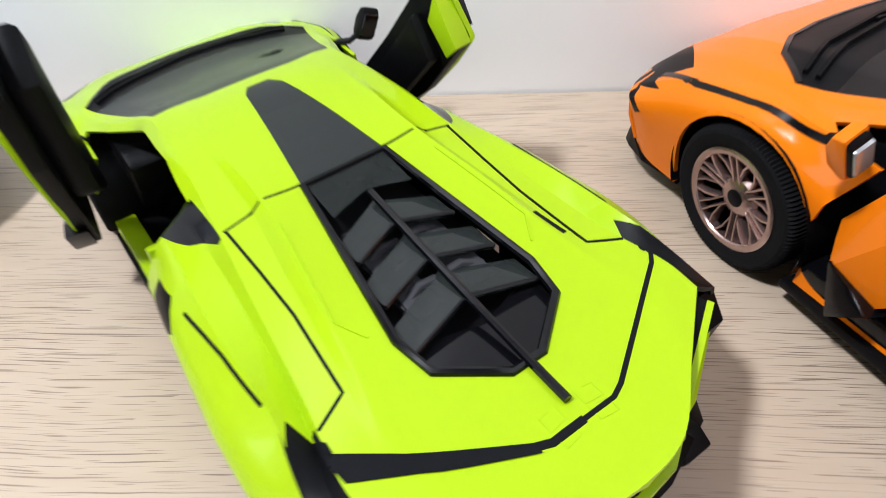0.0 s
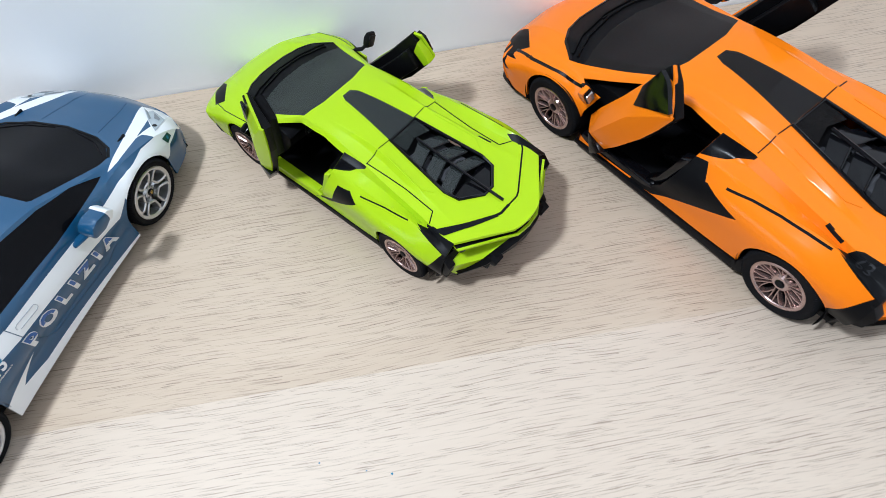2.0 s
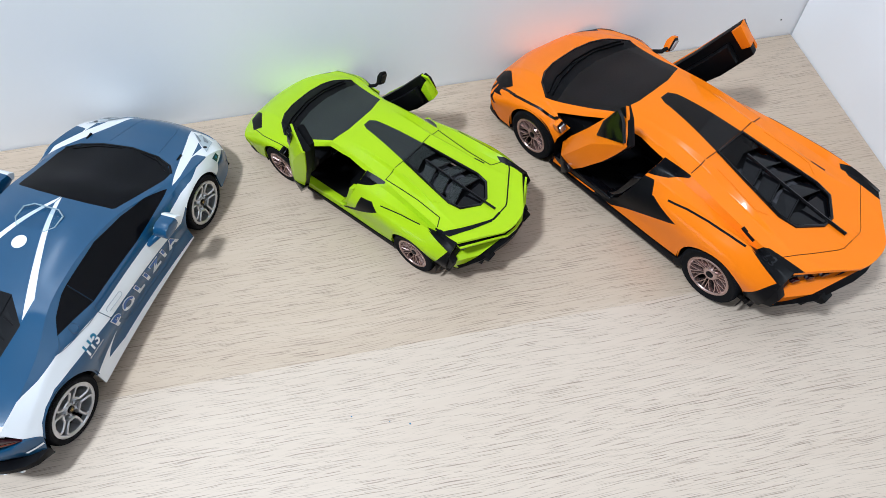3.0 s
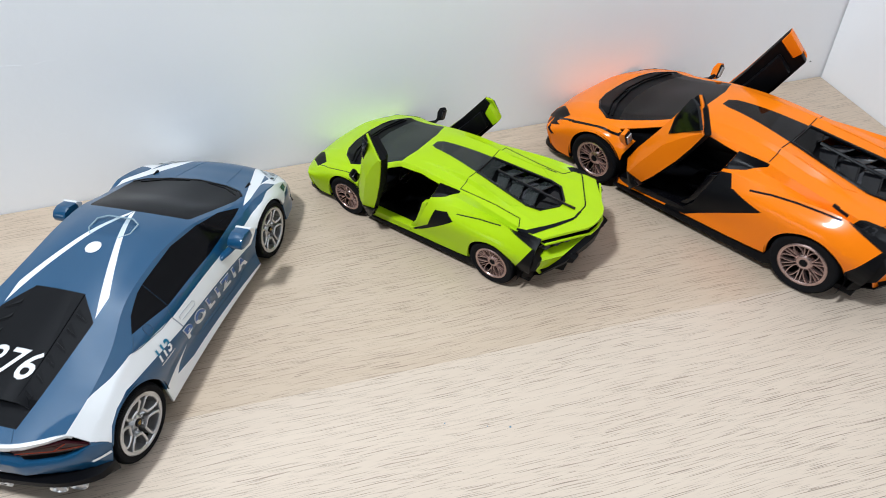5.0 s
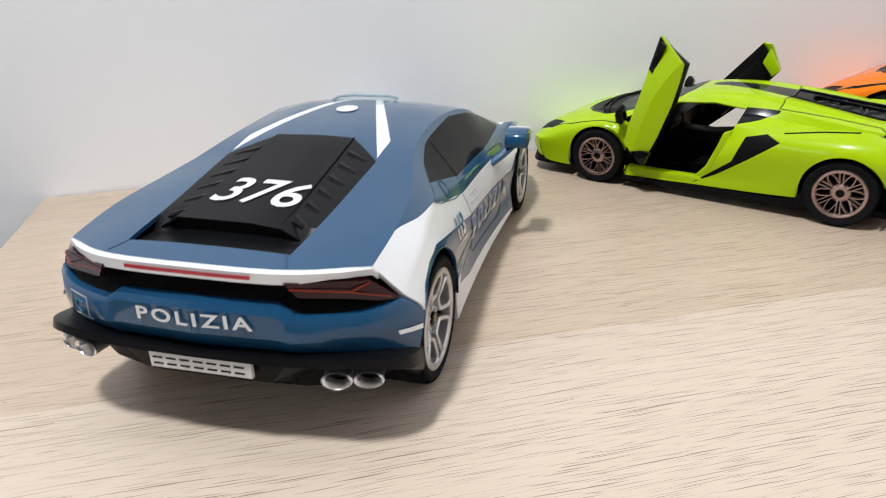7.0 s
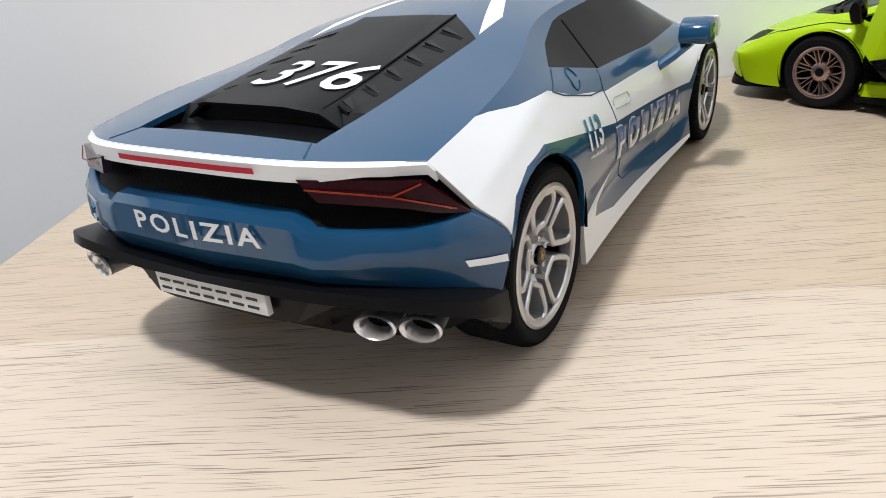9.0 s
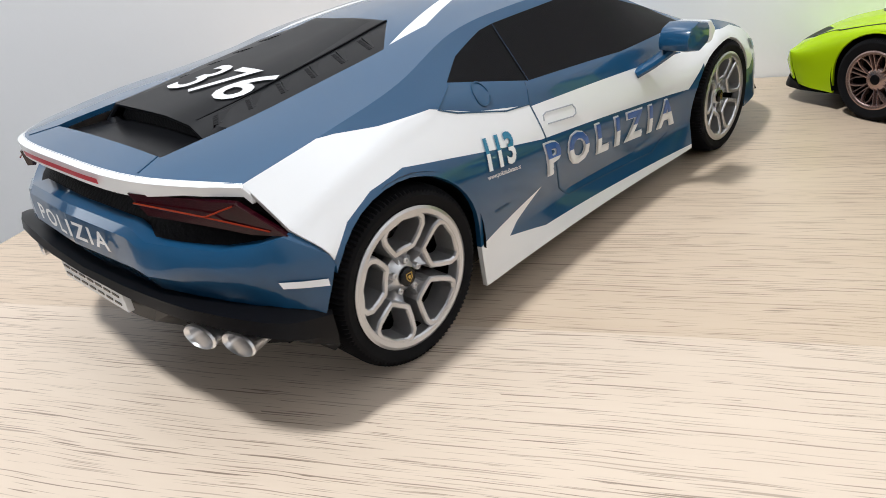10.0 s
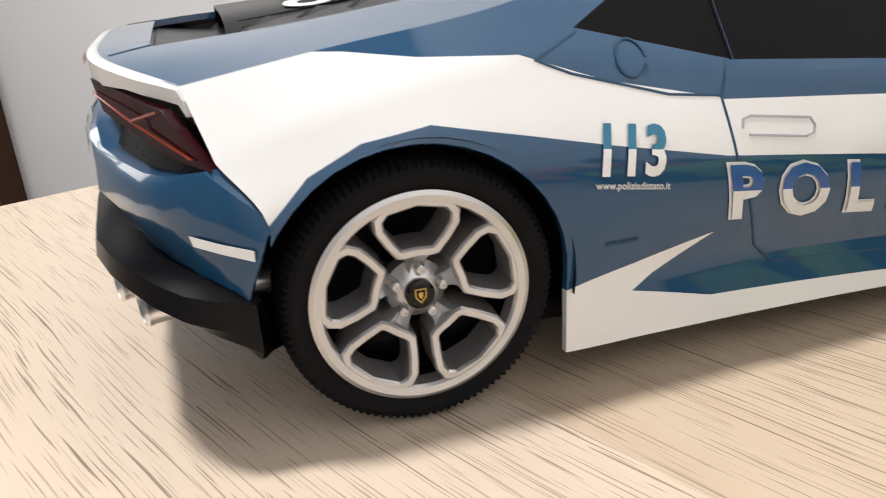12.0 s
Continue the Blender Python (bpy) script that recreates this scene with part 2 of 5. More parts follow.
def across(points, creased, n):
    """The same across the rails: a crease breaks the curve."""
    p, out = points, []
    for i in range(len(p) - 1):
        d = p[i + 1] - p[i]
        m0 = d if creased[i] or i == 0 else (p[i + 1] - p[i - 1]) / 2
        m1 = d if creased[i + 1] or i == len(p) - 2 else (p[i + 2] - p[i]) / 2
        if i == 0:
            m0 = Vector((0, d.y, 0)) if not creased[0] else d
        out += [hermite(p[i], p[i + 1], m0, m1, k / n) for k in range(n)]
    return out + [p[-1]]


def shell(rails, creased, nu=7, nv=6, mirror=True):
    """A skin over rails that run lengthwise, from the middle line outwards and down; both halves. The layer 'strip' numbers the bands."""
    first = [Vector(q) for q in rails[0]]
    knots = [0.0]
    for a, b in zip(first, first[1:]):
        knots.append(knots[-1] + max(0.05, (b - a).length))
    lines = [spline(r, knots, nu) for r in rails]
    bm = bmesh.new()
    strip = bm.faces.layers.int.new("strip")
    for side in (1, -1) if mirror else (1,):
        rows = []
        for i in range(len(lines[0])):
            rows.append([bm.verts.new((q.x, q.y * side, q.z)) for q in across([l[i] for l in lines], creased, nv)])
        for a, b in zip(rows, rows[1:]):
            for j in range(len(a) - 1):
                quad = (a[j], b[j], b[j + 1], a[j + 1])
                f = bm.faces.new(quad[::-1] if side > 0 else quad)
                f[strip] = j // nv
    bmesh.ops.remove_doubles(bm, verts=bm.verts, dist=1e-4)
    bm.normal_update()
    return bm


AX = {"y": (0, 2), "z": (0, 1), "x": (1, 2)}


def carve(bm, poly, axis, test):
    """Cuts the outline of a convex polygon, seen along an axis, into the faces that pass the test. Returns the faces inside."""
    a, b = AX[axis]
    pts = [Vector((p[0], p[1])) for p in poly]
    mid = sum(pts, Vector((0, 0))) / len(pts)
    lo = [min(p[k] for p in pts) for k in (0, 1)]
    hi = [max(p[k] for p in pts) for k in (0, 1)]
    inside = []
    for f in bm.faces:
        if test(f):
            us, vs = [v.co[a] for v in f.verts], [v.co[b] for v in f.verts]
            if max(us) >= lo[0] and min(us) <= hi[0] and max(vs) >= lo[1] and min(vs) <= hi[1]:
                inside.append(f)
    for p, q in zip(pts, pts[1:] + pts[:1]):
        if not inside:
            return []
        d = q - p
        n2 = Vector((d.y, -d.x))
        if n2.dot(mid - p) > 0:
            n2 = -n2
        co, no = Vector((0, 0, 0)), Vector((0, 0, 0))
        co[a], co[b], no[a], no[b] = p.x, p.y, n2.x, n2.y
        es = {e for f in inside for e in f.edges}
        vs = {v for f in inside for v in f.verts}
        got = bmesh.ops.bisect_plane(bm, geom=[*inside, *es, *vs], dist=1e-5, plane_co=co, plane_no=no.normalized())
        inside = [f for f in got["geom"] if isinstance(f, bmesh.types.BMFace) and f.is_valid and (f.calc_center_median() - co).dot(no) < 0]
    return inside


def take(bm, faces):
    """Moves faces out of a bmesh into a new one."""
    out, seen = bmesh.new(), {}
    for f in faces:
        vs = []
        for v in f.verts:
            if v not in seen:
                seen[v] = out.verts.new(v.co)
            vs.append(seen[v])
        out.faces.new(vs).material_index = f.material_index
    bmesh.ops.delete(bm, geom=list(faces), context="FACES")
    out.normal_update()
    return out


def paint(faces, index):
    for f in faces:
        f.material_index = index


def disc_poly(cx, cz, r, n=28, a0=0.0, a1=360.0):
    return [(cx + r * math.cos(radians(a0 + (a1 - a0) * i / n)), cz + r * math.sin(radians(a0 + (a1 - a0) * i / n))) for i in range(n)]


def grid_skin(rows, smooth=3):
    """A skin over rows given for one half (y to the left), mirrored."""
    bm = bmesh.new()
    for side in (1, -1):
        made = []
        for r in rows:
            pts = [Vector(p) for p in r]
            kn = [0.0]
            for a, b in zip(pts, pts[1:]):
                kn.append(kn[-1] + max(0.02, (b - a).length))
            made.append([bm.verts.new((p.x, p.y * side, p.z)) for p in spline(pts, kn, smooth)])
        for a, b in zip(made, made[1:]):
            for j in range(len(a) - 1):
                quad = (a[j], a[j + 1], b[j + 1], b[j])
                try:
                    bm.faces.new(quad if side > 0 else quad[::-1])
                except ValueError:
                    pass
    bmesh.ops.remove_doubles(bm, verts=bm.verts, dist=1e-4)
    bmesh.ops.recalc_face_normals(bm, faces=bm.faces)
    return bm


def prism(poly, lo, hi, axis="y", bevel=0.0):
    """A polygon, seen along an axis, made solid between lo and hi."""
    a, b = AX[axis]
    c = 3 - a - b
    bm = bmesh.new()
    rings = []
    for h in (lo, hi):
        ring = []
        for p in poly:
            co = [0, 0, 0]
            co[a], co[b], co[c] = p[0], p[1], h
            ring.append(bm.verts.new(co))
        rings.append(ring)
    n = len(poly)
    bm.faces.new(rings[0]), bm.faces.new(rings[1][::-1])
    for i in range(n):
        j = (i + 1) % n
        bm.faces.new((rings[0][j], rings[0][i], rings[1][i], rings[1][j]))
    bmesh.ops.recalc_face_normals(bm, faces=bm.faces)
    if bevel:
        bmesh.ops.bevel(bm, geom=bm.edges[:], offset=bevel, segments=2, profile=0.6, affect="EDGES", clamp_overlap=True)
    return bm


def block(lo, hi, bevel=0.0):
    return prism([(lo[0], lo[1]), (hi[0], lo[1]), (hi[0], hi[1]), (lo[0], hi[1])], lo[2], hi[2], "z", bevel)


def join(*bms):
    out = bmesh.new()
    for b in bms:
        me = bpy.data.meshes.new("joined")
        b.to_mesh(me)
        b.free()
        out.from_mesh(me)
        bpy.data.meshes.remove(me)
    return out


def rod(points, r, n=8, closed=False, flat=1.0, up=(0, 0, 1)):
    """A bar of round or flattened section along points."""
    pts = [Vector(p) for p in points]
    bm, rings = bmesh.new(), []
    count = len(pts)
    for i, p in enumerate(pts):
        if closed:
            d = pts[(i + 1) % count] - pts[i - 1]
        else:
            d = pts[min(i + 1, count - 1)] - pts[max(i - 1, 0)]
        d.normalize()
        s = d.cross(Vector(up))
        s = s.normalized() if s.length > 1e-4 else d.orthogonal().normalized()
        w = s.cross(d).normalized()
        rings.append([bm.verts.new(p + s * r * math.cos(2 * math.pi * k / n) + w * r * flat * math.sin(2 * math.pi * k / n)) for k in range(n)])
    for i in range(count if closed else count - 1):
        a, b = rings[i], rings[(i + 1) % count]
        for k in range(n):
            bm.faces.new((a[k], a[(k + 1) % n], b[(k + 1) % n], b[k]))
    if not closed:
        bm.faces.new(rings[0][::-1]), bm.faces.new(rings[-1])
    bmesh.ops.recalc_face_normals(bm, faces=bm.faces)
    return bm


def lathe(profile, n=64, axis_y=True):
    """Turns (radius, along) round the y axis."""
    bm = bmesh.new()
    rings = []
    for r, h in profile:
        rings.append([bm.verts.new((r * math.cos(2 * math.pi * k / n), h, r * math.sin(2 * math.pi * k / n))) for k in range(n)])
    for a, b in zip(rings, rings[1:]):
        for k in range(n):
            bm.faces.new((a[k], a[(k + 1) % n], b[(k + 1) % n], b[k]))
    bmesh.ops.recalc_face_normals(bm, faces=bm.faces)
    return bm


AIM = {"y": Vector((0, 1, 0)), "z": Vector((0, 0, -1)), "x": Vector((1, 0, 0))}


def on_skin(tree, u, v, axis, sign=1):
    """The place and normal where a line along an axis first meets the skin. sign -1: from the other end of the axis."""
    a, b = AX[axis]
    c = 3 - a - b
    way = AIM[axis] * sign
    start = Vector((0, 0, 0))
    start[a], start[b] = u, v
    start[c] = -5 * way[c]
    place, normal, _, _ = tree.ray_cast(start, way)
    if place is None:
        return None, None
    if normal.dot(way) > 0:
        normal = -normal
    return place, normal


def ribbon(tree, pts, axis, width, sign=1, proud=0.004, closed=False, step=0.03):
    """A thin raised strip that follows the skin along a line drawn on it."""
    line = []
    todo = list(pts) + ([pts[0]] if closed else [])
    for (u0, v0), (u1, v1) in zip(todo, todo[1:]):
        n = max(1, int(math.hypot(u1 - u0, v1 - v0) / step))
        line += [(u0 + (u1 - u0) * k / n, v0 + (v1 - v0) * k / n) for k in range(n)]
    if not closed:
        line.append(todo[-1])
    hits = [on_skin(tree, u, v, axis, sign) for u, v in line]
    hits = [h for h in hits if h[0] is not None]
    bm, rings = bmesh.new(), []
    for i, (p, nrm) in enumerate(hits):
        d = hits[min(i + 1, len(hits) - 1)][0] - hits[max(i - 1, 0)][0]
        if d.length < 1e-6:
            continue
        s = d.normalized().cross(nrm).normalized() * width / 2
        rings.append([bm.verts.new(q) for q in (p - s - nrm * 0.01, p - s * 0.7 + nrm * proud, p + s * 0.7 + nrm * proud, p + s - nrm * 0.01)])
    for a, b in zip(rings, rings[1:]):
        for k in range(3):
            bm.faces.new((a[k], a[k + 1], b[k + 1], b[k]))
    if rings:
        bm.faces.new(rings[0]), bm.faces.new(rings[-1][::-1])
    bmesh.ops.recalc_face_normals(bm, faces=bm.faces)
    return bm


def letters(text, width, height, bold=0.0, slant=0.0, spacing=1.0):
    """Flat letters in the built-in font, fitted to a size, lower left corner at 0, 0."""
    cu = bpy.data.curves.new("letters", "FONT")
    cu.body, cu.offset, cu.shear, cu.space_character, cu.resolution_u = text, bold, slant, spacing, 3
    ob = bpy.data.objects.new("letters", cu)
    scene.collection.objects.link(ob)
    bpy.context.view_layer.update()
    me = bpy.data.meshes.new_from_object(ob.evaluated_get(bpy.context.evaluated_depsgraph_get()))
    bm = bmesh.new()
    bm.from_mesh(me)
    bpy.data.objects.remove(ob)
    bpy.data.curves.remove(cu)
    bpy.data.meshes.remove(me)
    xs, ys = [v.co.x for v in bm.verts], [v.co.y for v in bm.verts]
    x0, y0, w, h = min(xs), min(ys), max(xs) - min(xs), max(ys) - min(ys)
    for v in bm.verts:
        v.co = Vector(((v.co.x - x0) / w * width, (v.co.y - y0) / h * height, 0))
    bmesh.ops.triangulate(bm, faces=bm.faces)
    return bm


def slice_up(bm, size):
    """Cuts flat work into short pieces, so that it can follow a curved skin."""
    for k in (0, 1):
        lo, hi = min(v.co[k] for v in bm.verts), max(v.co[k] for v in bm.verts)
        for i in range(1, int((hi - lo) / size) + 1):
            co, no = Vector((0, 0, 0)), Vector((0, 0, 0))
            co[k], no[k] = lo + i * size, 1
            bmesh.ops.bisect_plane(bm, geom=[*bm.verts, *bm.edges, *bm.faces], dist=1e-6, plane_co=co, plane_no=no)


def stick(bm, tree, place, axis, sign=1, proud=0.005, size=0.06):
    """Lays flat work on the skin: place maps its (u, v) to the two coordinates seen along the axis."""
    slice_up(bm, size)
    lost = []
    for v in bm.verts:
        u, w = place(v.co.x, v.co.y)
        p, nrm = on_skin(tree, u, w, axis, sign)
        if p is None:
            lost.append(v)
        else:
            v.co = p + nrm * proud
    bmesh.ops.delete(bm, geom=lost, context="VERTS")
    bmesh.ops.recalc_face_normals(bm, faces=bm.faces)
    return bm


def flat_poly(pts):
    bm = bmesh.new()
    bm.faces.new([bm.verts.new((p[0], p[1], 0)) for p in pts])
    bmesh.ops.triangulate(bm, faces=bm.faces)
    return bm


def empty_at(name, m):
    ob = new(name)
    ob.matrix_world = m
    ob.empty_display_size = 0.05
    return ob

# The room corner and the table top
WALL_Y, LEFT, RIGHT, FRONT = 2.517 * K, -4.79 * K, 7.90 * K, -7.2 * K


def setting(name, lo, hi, mat, label=""):
    return tagged(part(name, block(lo, hi), mat, None), label, kind="structure")


wall_back = setting("wall_back", (-2.6, WALL_Y, -0.75), (RIGHT + 0.08, WALL_Y + 0.08, 1.75), WALL)
setting("wall_right", (RIGHT, -2.2, -0.75), (RIGHT + 0.08, WALL_Y - 0.002, 1.75), WALL)
# unseen left wall, pale to bounce light, with an opening added for the fill
wall_left = setting("wall_left", (-2.68, -2.2, -0.75), (-2.602, -1.65, 1.75), BOUNCE_PAINT)
for lo, hi in (((-2.68, -0.25, -0.75), (-2.602, WALL_Y + 0.08, 1.75)), ((-2.68, -1.65, -0.75), (-2.602, -0.25, 0.2)), ((-2.68, -1.65, 1.3), (-2.602, -0.25, 1.75))):
    part("wall_part", block(lo, hi), BOUNCE_PAINT, wall_left)
# front wall, floor and ceiling stand unseen, dark so that they bounce little
setting("wall_front", (-2.68, -2.28, -0.75), (RIGHT + 0.08, -2.202, 1.75), LOW_BOUNCE)
# made-up window, put in to give the fill light a source
window_1 = tagged(empty_at("window_1", pose(-2.64, -0.95, 0.2, 0, 0, 90)), "added white framed window holding the fill light", kind="structure")
part("window_frame", join(block((-0.70, -0.03, 0.0), (-0.65, 0.03, 1.1), 0.004), block((0.65, -0.03, 0.0), (0.70, 0.03, 1.1), 0.004), block((-0.65, -0.03, 0.0), (0.65, 0.03, 0.05), 0.004),
                          block((-0.65, -0.03, 1.05), (0.65, 0.03, 1.1), 0.004), block((-0.025, -0.03, 0.05), (0.025, 0.03, 1.05), 0.004)), WHITE, window_1)
setting("floor", (-2.68, -2.28, -0.80), (RIGHT + 0.08, WALL_Y + 0.08, -0.752), FLOOR)
setting("ceiling", (-2.68, -2.28, 1.752), (RIGHT + 0.08, WALL_Y + 0.08, 1.80), LOW_BOUNCE)

table = empty_at("table", pose((LEFT + RIGHT) / 2, 0, -0.75))
tagged(table, "pale oak laminate table top pushed into a room corner", "table")


def table_part(name, lo, hi, bevel):
    ox, oz = (LEFT + RIGHT) / 2, -0.75
    return part(name, block((lo[0] - ox, lo[1], lo[2] - oz), (hi[0] - ox, hi[1], hi[2] - oz), bevel), WOOD, table)


table_part("tabletop", (LEFT, FRONT, -0.03), (RIGHT - 0.001, WALL_Y - 0.001, 0), 0.0012)
for px in (LEFT + 0.03, RIGHT - 0.08):
    for py in (FRONT + 0.03, WALL_Y - 0.08):
        table_part("leg", (px, py, -0.75), (px + 0.05, py + 0.05, -0.0305), 0.002)

tagged(part("cabinet", block((-2.1, WALL_Y - 0.05, -0.75), (-1.68, WALL_Y - 0.001, 0.9), 0.004), BROWN, None),
       "dark brown wooden cabinet standing against the wall", "cabinet")

# faint ridges in the wall's paint
for pts in (((-3.30, 1.965), (-3.1, 1.93), (-2.9, 1.935), (-2.75, 1.91)), ((-2.62, 1.905), (-2.5, 1.925), (-2.38, 1.91)), ((-1.98, 1.53), (-1.93, 1.52)), ((-2.7, 1.0), (-2.62, 0.985))):
    part("paint_ridge", rod([(x * K, WALL_Y, z * K) for x, z in pts], .00016, 6), WALL, wall_back)

# tiny flecks of paint on the table and the wall
for fx, fy, fr in ((1.534, -2.135, .0007), (1.336, -2.075, .0004), (0.965, -1.947, .0005)):
    ox, oz = (LEFT + RIGHT) / 2, 0.75
    part("fleck", prism([(fx * K - ox + fr * math.cos(a) * (1.3 if i % 2 else .8), fy * K + fr * math.sin(a)) for i, a in enumerate([i * 1.05 for i in range(6)])], oz, oz + .00008, "z"), TEAL, table, "tiny teal fleck")
part("fleck", prism([(7.633 * K + .0009 * math.cos(i * 1.05), .278 * K + .0008 * math.sin(i * 1.05)) for i in range(6)], WALL_Y - .0003, WALL_Y, "y"), GREY, wall_back)

# Wheels: built round the y axis, outer face towards +y, radius 1
def tyre_mesh(rim_r, width):
    w = width
    prof = [(rim_r - 0.02, -w * 0.9), (rim_r + 0.03, -w), (0.90, -w * 1.02), (0.97, -w * 0.93), (1.0, -w * 0.72), (1.0, 0.0), (1.0, w * 0.72), (0.985, w * 0.86),
            (0.955, w * 0.95), (0.90, w * 1.0), (rim_r + 0.06, w * 0.97), (rim_r + 0.02, w * 0.92), (rim_r - 0.02, w * 0.85)]
    bm = lathe(prof, 216)
    for v in bm.verts:
        turn = (math.degrees(math.atan2(v.co.z, v.co.x)) + .3) % (10 / 3)
        if abs(v.co.y) > w * 0.6 and math.hypot(v.co.x, v.co.z) > 0.95 and turn < 1.5:
            v.co.x *= 0.968
            v.co.z *= 0.968
    return bm


def dish_mesh(rim_r, width):
    return lathe([(rim_r, width * 0.92), (rim_r * 0.97, width * 0.55), (rim_r * 0.90, -width * 0.3), (rim_r * 0.35, -width * 0.42), (0.001, -width * 0.42)], 48)


def lip_mesh(rim_r, width):
    w = width
    return lathe([(rim_r - 0.005, w * 0.86), (rim_r + 0.012, w * 0.95), (rim_r - 0.02, w * 0.985), (rim_r - 0.07, w * 0.96), (rim_r - 0.085, w * 0.90), (rim_r - 0.085, w * 0.6), (rim_r - 0.03, w * 0.5)], 64)


def band(points, half, y0, y1, closed=False):
    """A flat bar along points of the wheel's plane, from depth y0 to y1, with chamfered front edges."""
    pts = [Vector(p) for p in points]
    bm, rings, n = bmesh.new(), [], len(points)
    for i, p in enumerate(pts):
        if closed:
            a, b = (pts[i] - pts[i - 1]).normalized(), (pts[(i + 1) % n] - pts[i]).normalized()
        else:
            a = (pts[i] - pts[i - 1]).normalized() if i else (pts[1] - pts[0]).normalized()
            b = (pts[i + 1] - pts[i]).normalized() if i < n - 1 else a
        d = (a + b).normalized()
        s = Vector((-d.y, d.x)) * half / max(0.5, d.dot(a))
        dep = y0[i] if isinstance(y0, list) else y0
        rings.append([bm.verts.new(q) for q in ((p.x - s.x * 1.15, dep - y1, p.y - s.y * 1.15), (p.x - s.x, dep - 0.02, p.y - s.y), (p.x - s.x * 0.6, dep, p.y - s.y * 0.6),
                                                (p.x + s.x * 0.6, dep, p.y + s.y * 0.6), (p.x + s.x, dep - 0.02, p.y + s.y), (p.x + s.x * 1.15, dep - y1, p.y + s.y * 1.15))])
    for i in range(n if closed else n - 1):
        a, b = rings[i], rings[(i + 1) % n]
        for k in range(6):
            bm.faces.new((a[k], a[(k + 1) % 6], b[(k + 1) % 6], b[k]))
    if not closed:
        bm.faces.new(rings[0]), bm.faces.new(rings[-1][::-1])
    bmesh.ops.recalc_face_normals(bm, faces=bm.faces)
    return bm


def polar(r, deg):
    return (r * math.cos(radians(deg)), r * math.sin(radians(deg)))


def pod_spokes(rim_r, width):
    """Five hexagonal openings with raised borders, each on a hollowed arm that flares out from the hub."""
    w, out = width, []
    for k in range(5):
        c = 90 + 72 * k
        ring = [(.905, -18), (.915, 0), (.905, 18), (.85, 24), (.76, 26.5), (.60, 25.5), (.45, 22), (.425, 16), (.415, 0), (.425, -16), (.45, -22), (.60, -25.5), (.76, -26.5), (.85, -24)]
        face = [.95, .95, .95, .94, .93, .87, .80, .78, .77, .78, .80, .87, .93, .94]
        out.append(band([polar(r * rim_r, c + a) for r, a in ring], 0.037 * rim_r / .8, [w * f for f in face], 0.30, True))
        arm, rows = bmesh.new(), []
        d, e = Vector(polar(1, c)), Vector(polar(1, c + 90))
        for r, half, top in ((.15, .085, .60), (.24, .082, .62), (.31, .098, .66), (.37, .135, .72), (.425, .17, .76)):
            row = []
            for a, dip in ((-1.12, -.34), (-1, -.035), (-.8, 0), (-.4, -.05), (0, -.075), (.4, -.05), (.8, 0), (1, -.035), (1.12, -.34)):
                p = (d * r + e * half * a) * rim_r
                row.append(arm.verts.new((p.x, w * top + dip * (.6 if r < .2 else 1), p.y)))
            rows.append(row)
        for a, b in zip(rows, rows[1:]):
            for j in range(8):
                arm.faces.new((a[j], a[j + 1], b[j + 1], b[j]))
        bmesh.ops.recalc_face_normals(arm, faces=arm.faces)
        out.append(arm)
    out.append(lathe([(0.30 * rim_r, w * 0.20), (0.285 * rim_r, w * 0.44), (0.24 * rim_r, w * 0.52), (0.19 * rim_r, w * 0.62), (0.15 * rim_r, w * 0.66), (0.001, w * 0.66)], 40))
    return join(*out)


def lattice_spokes(rim_r, width):
    """Six twin spokes with slanting ones that reach towards each other at the rim."""
    w, out = width, []
    top = rim_r - 0.05
    for k in range(6):
        c = 90 + 60 * k
        d, e = Vector(polar(1, c)), Vector(polar(1, c + 90))
        for s in (-1, 1):
            twin = [d * r + e * s * off for r, off in ((.17, .050), (.40, .046), (top, .062))]
            out.append(band([(p.x, p.y) for p in twin], 0.019, [w * 0.68, w * 0.80, w * 0.94], 0.15))
            out.append(band([polar(0.29, c + 9 * s), polar(0.50, c + 18 * s), polar(top, c + 25.5 * s)], 0.020, [w * 0.72, w * 0.84, w * 0.94], 0.15))
    out.append(lathe([(0.30, w * 0.45), (0.26, w * 0.64), (0.20, w * 0.72), (0.001, w * 0.74)], 40))
    return join(*out)


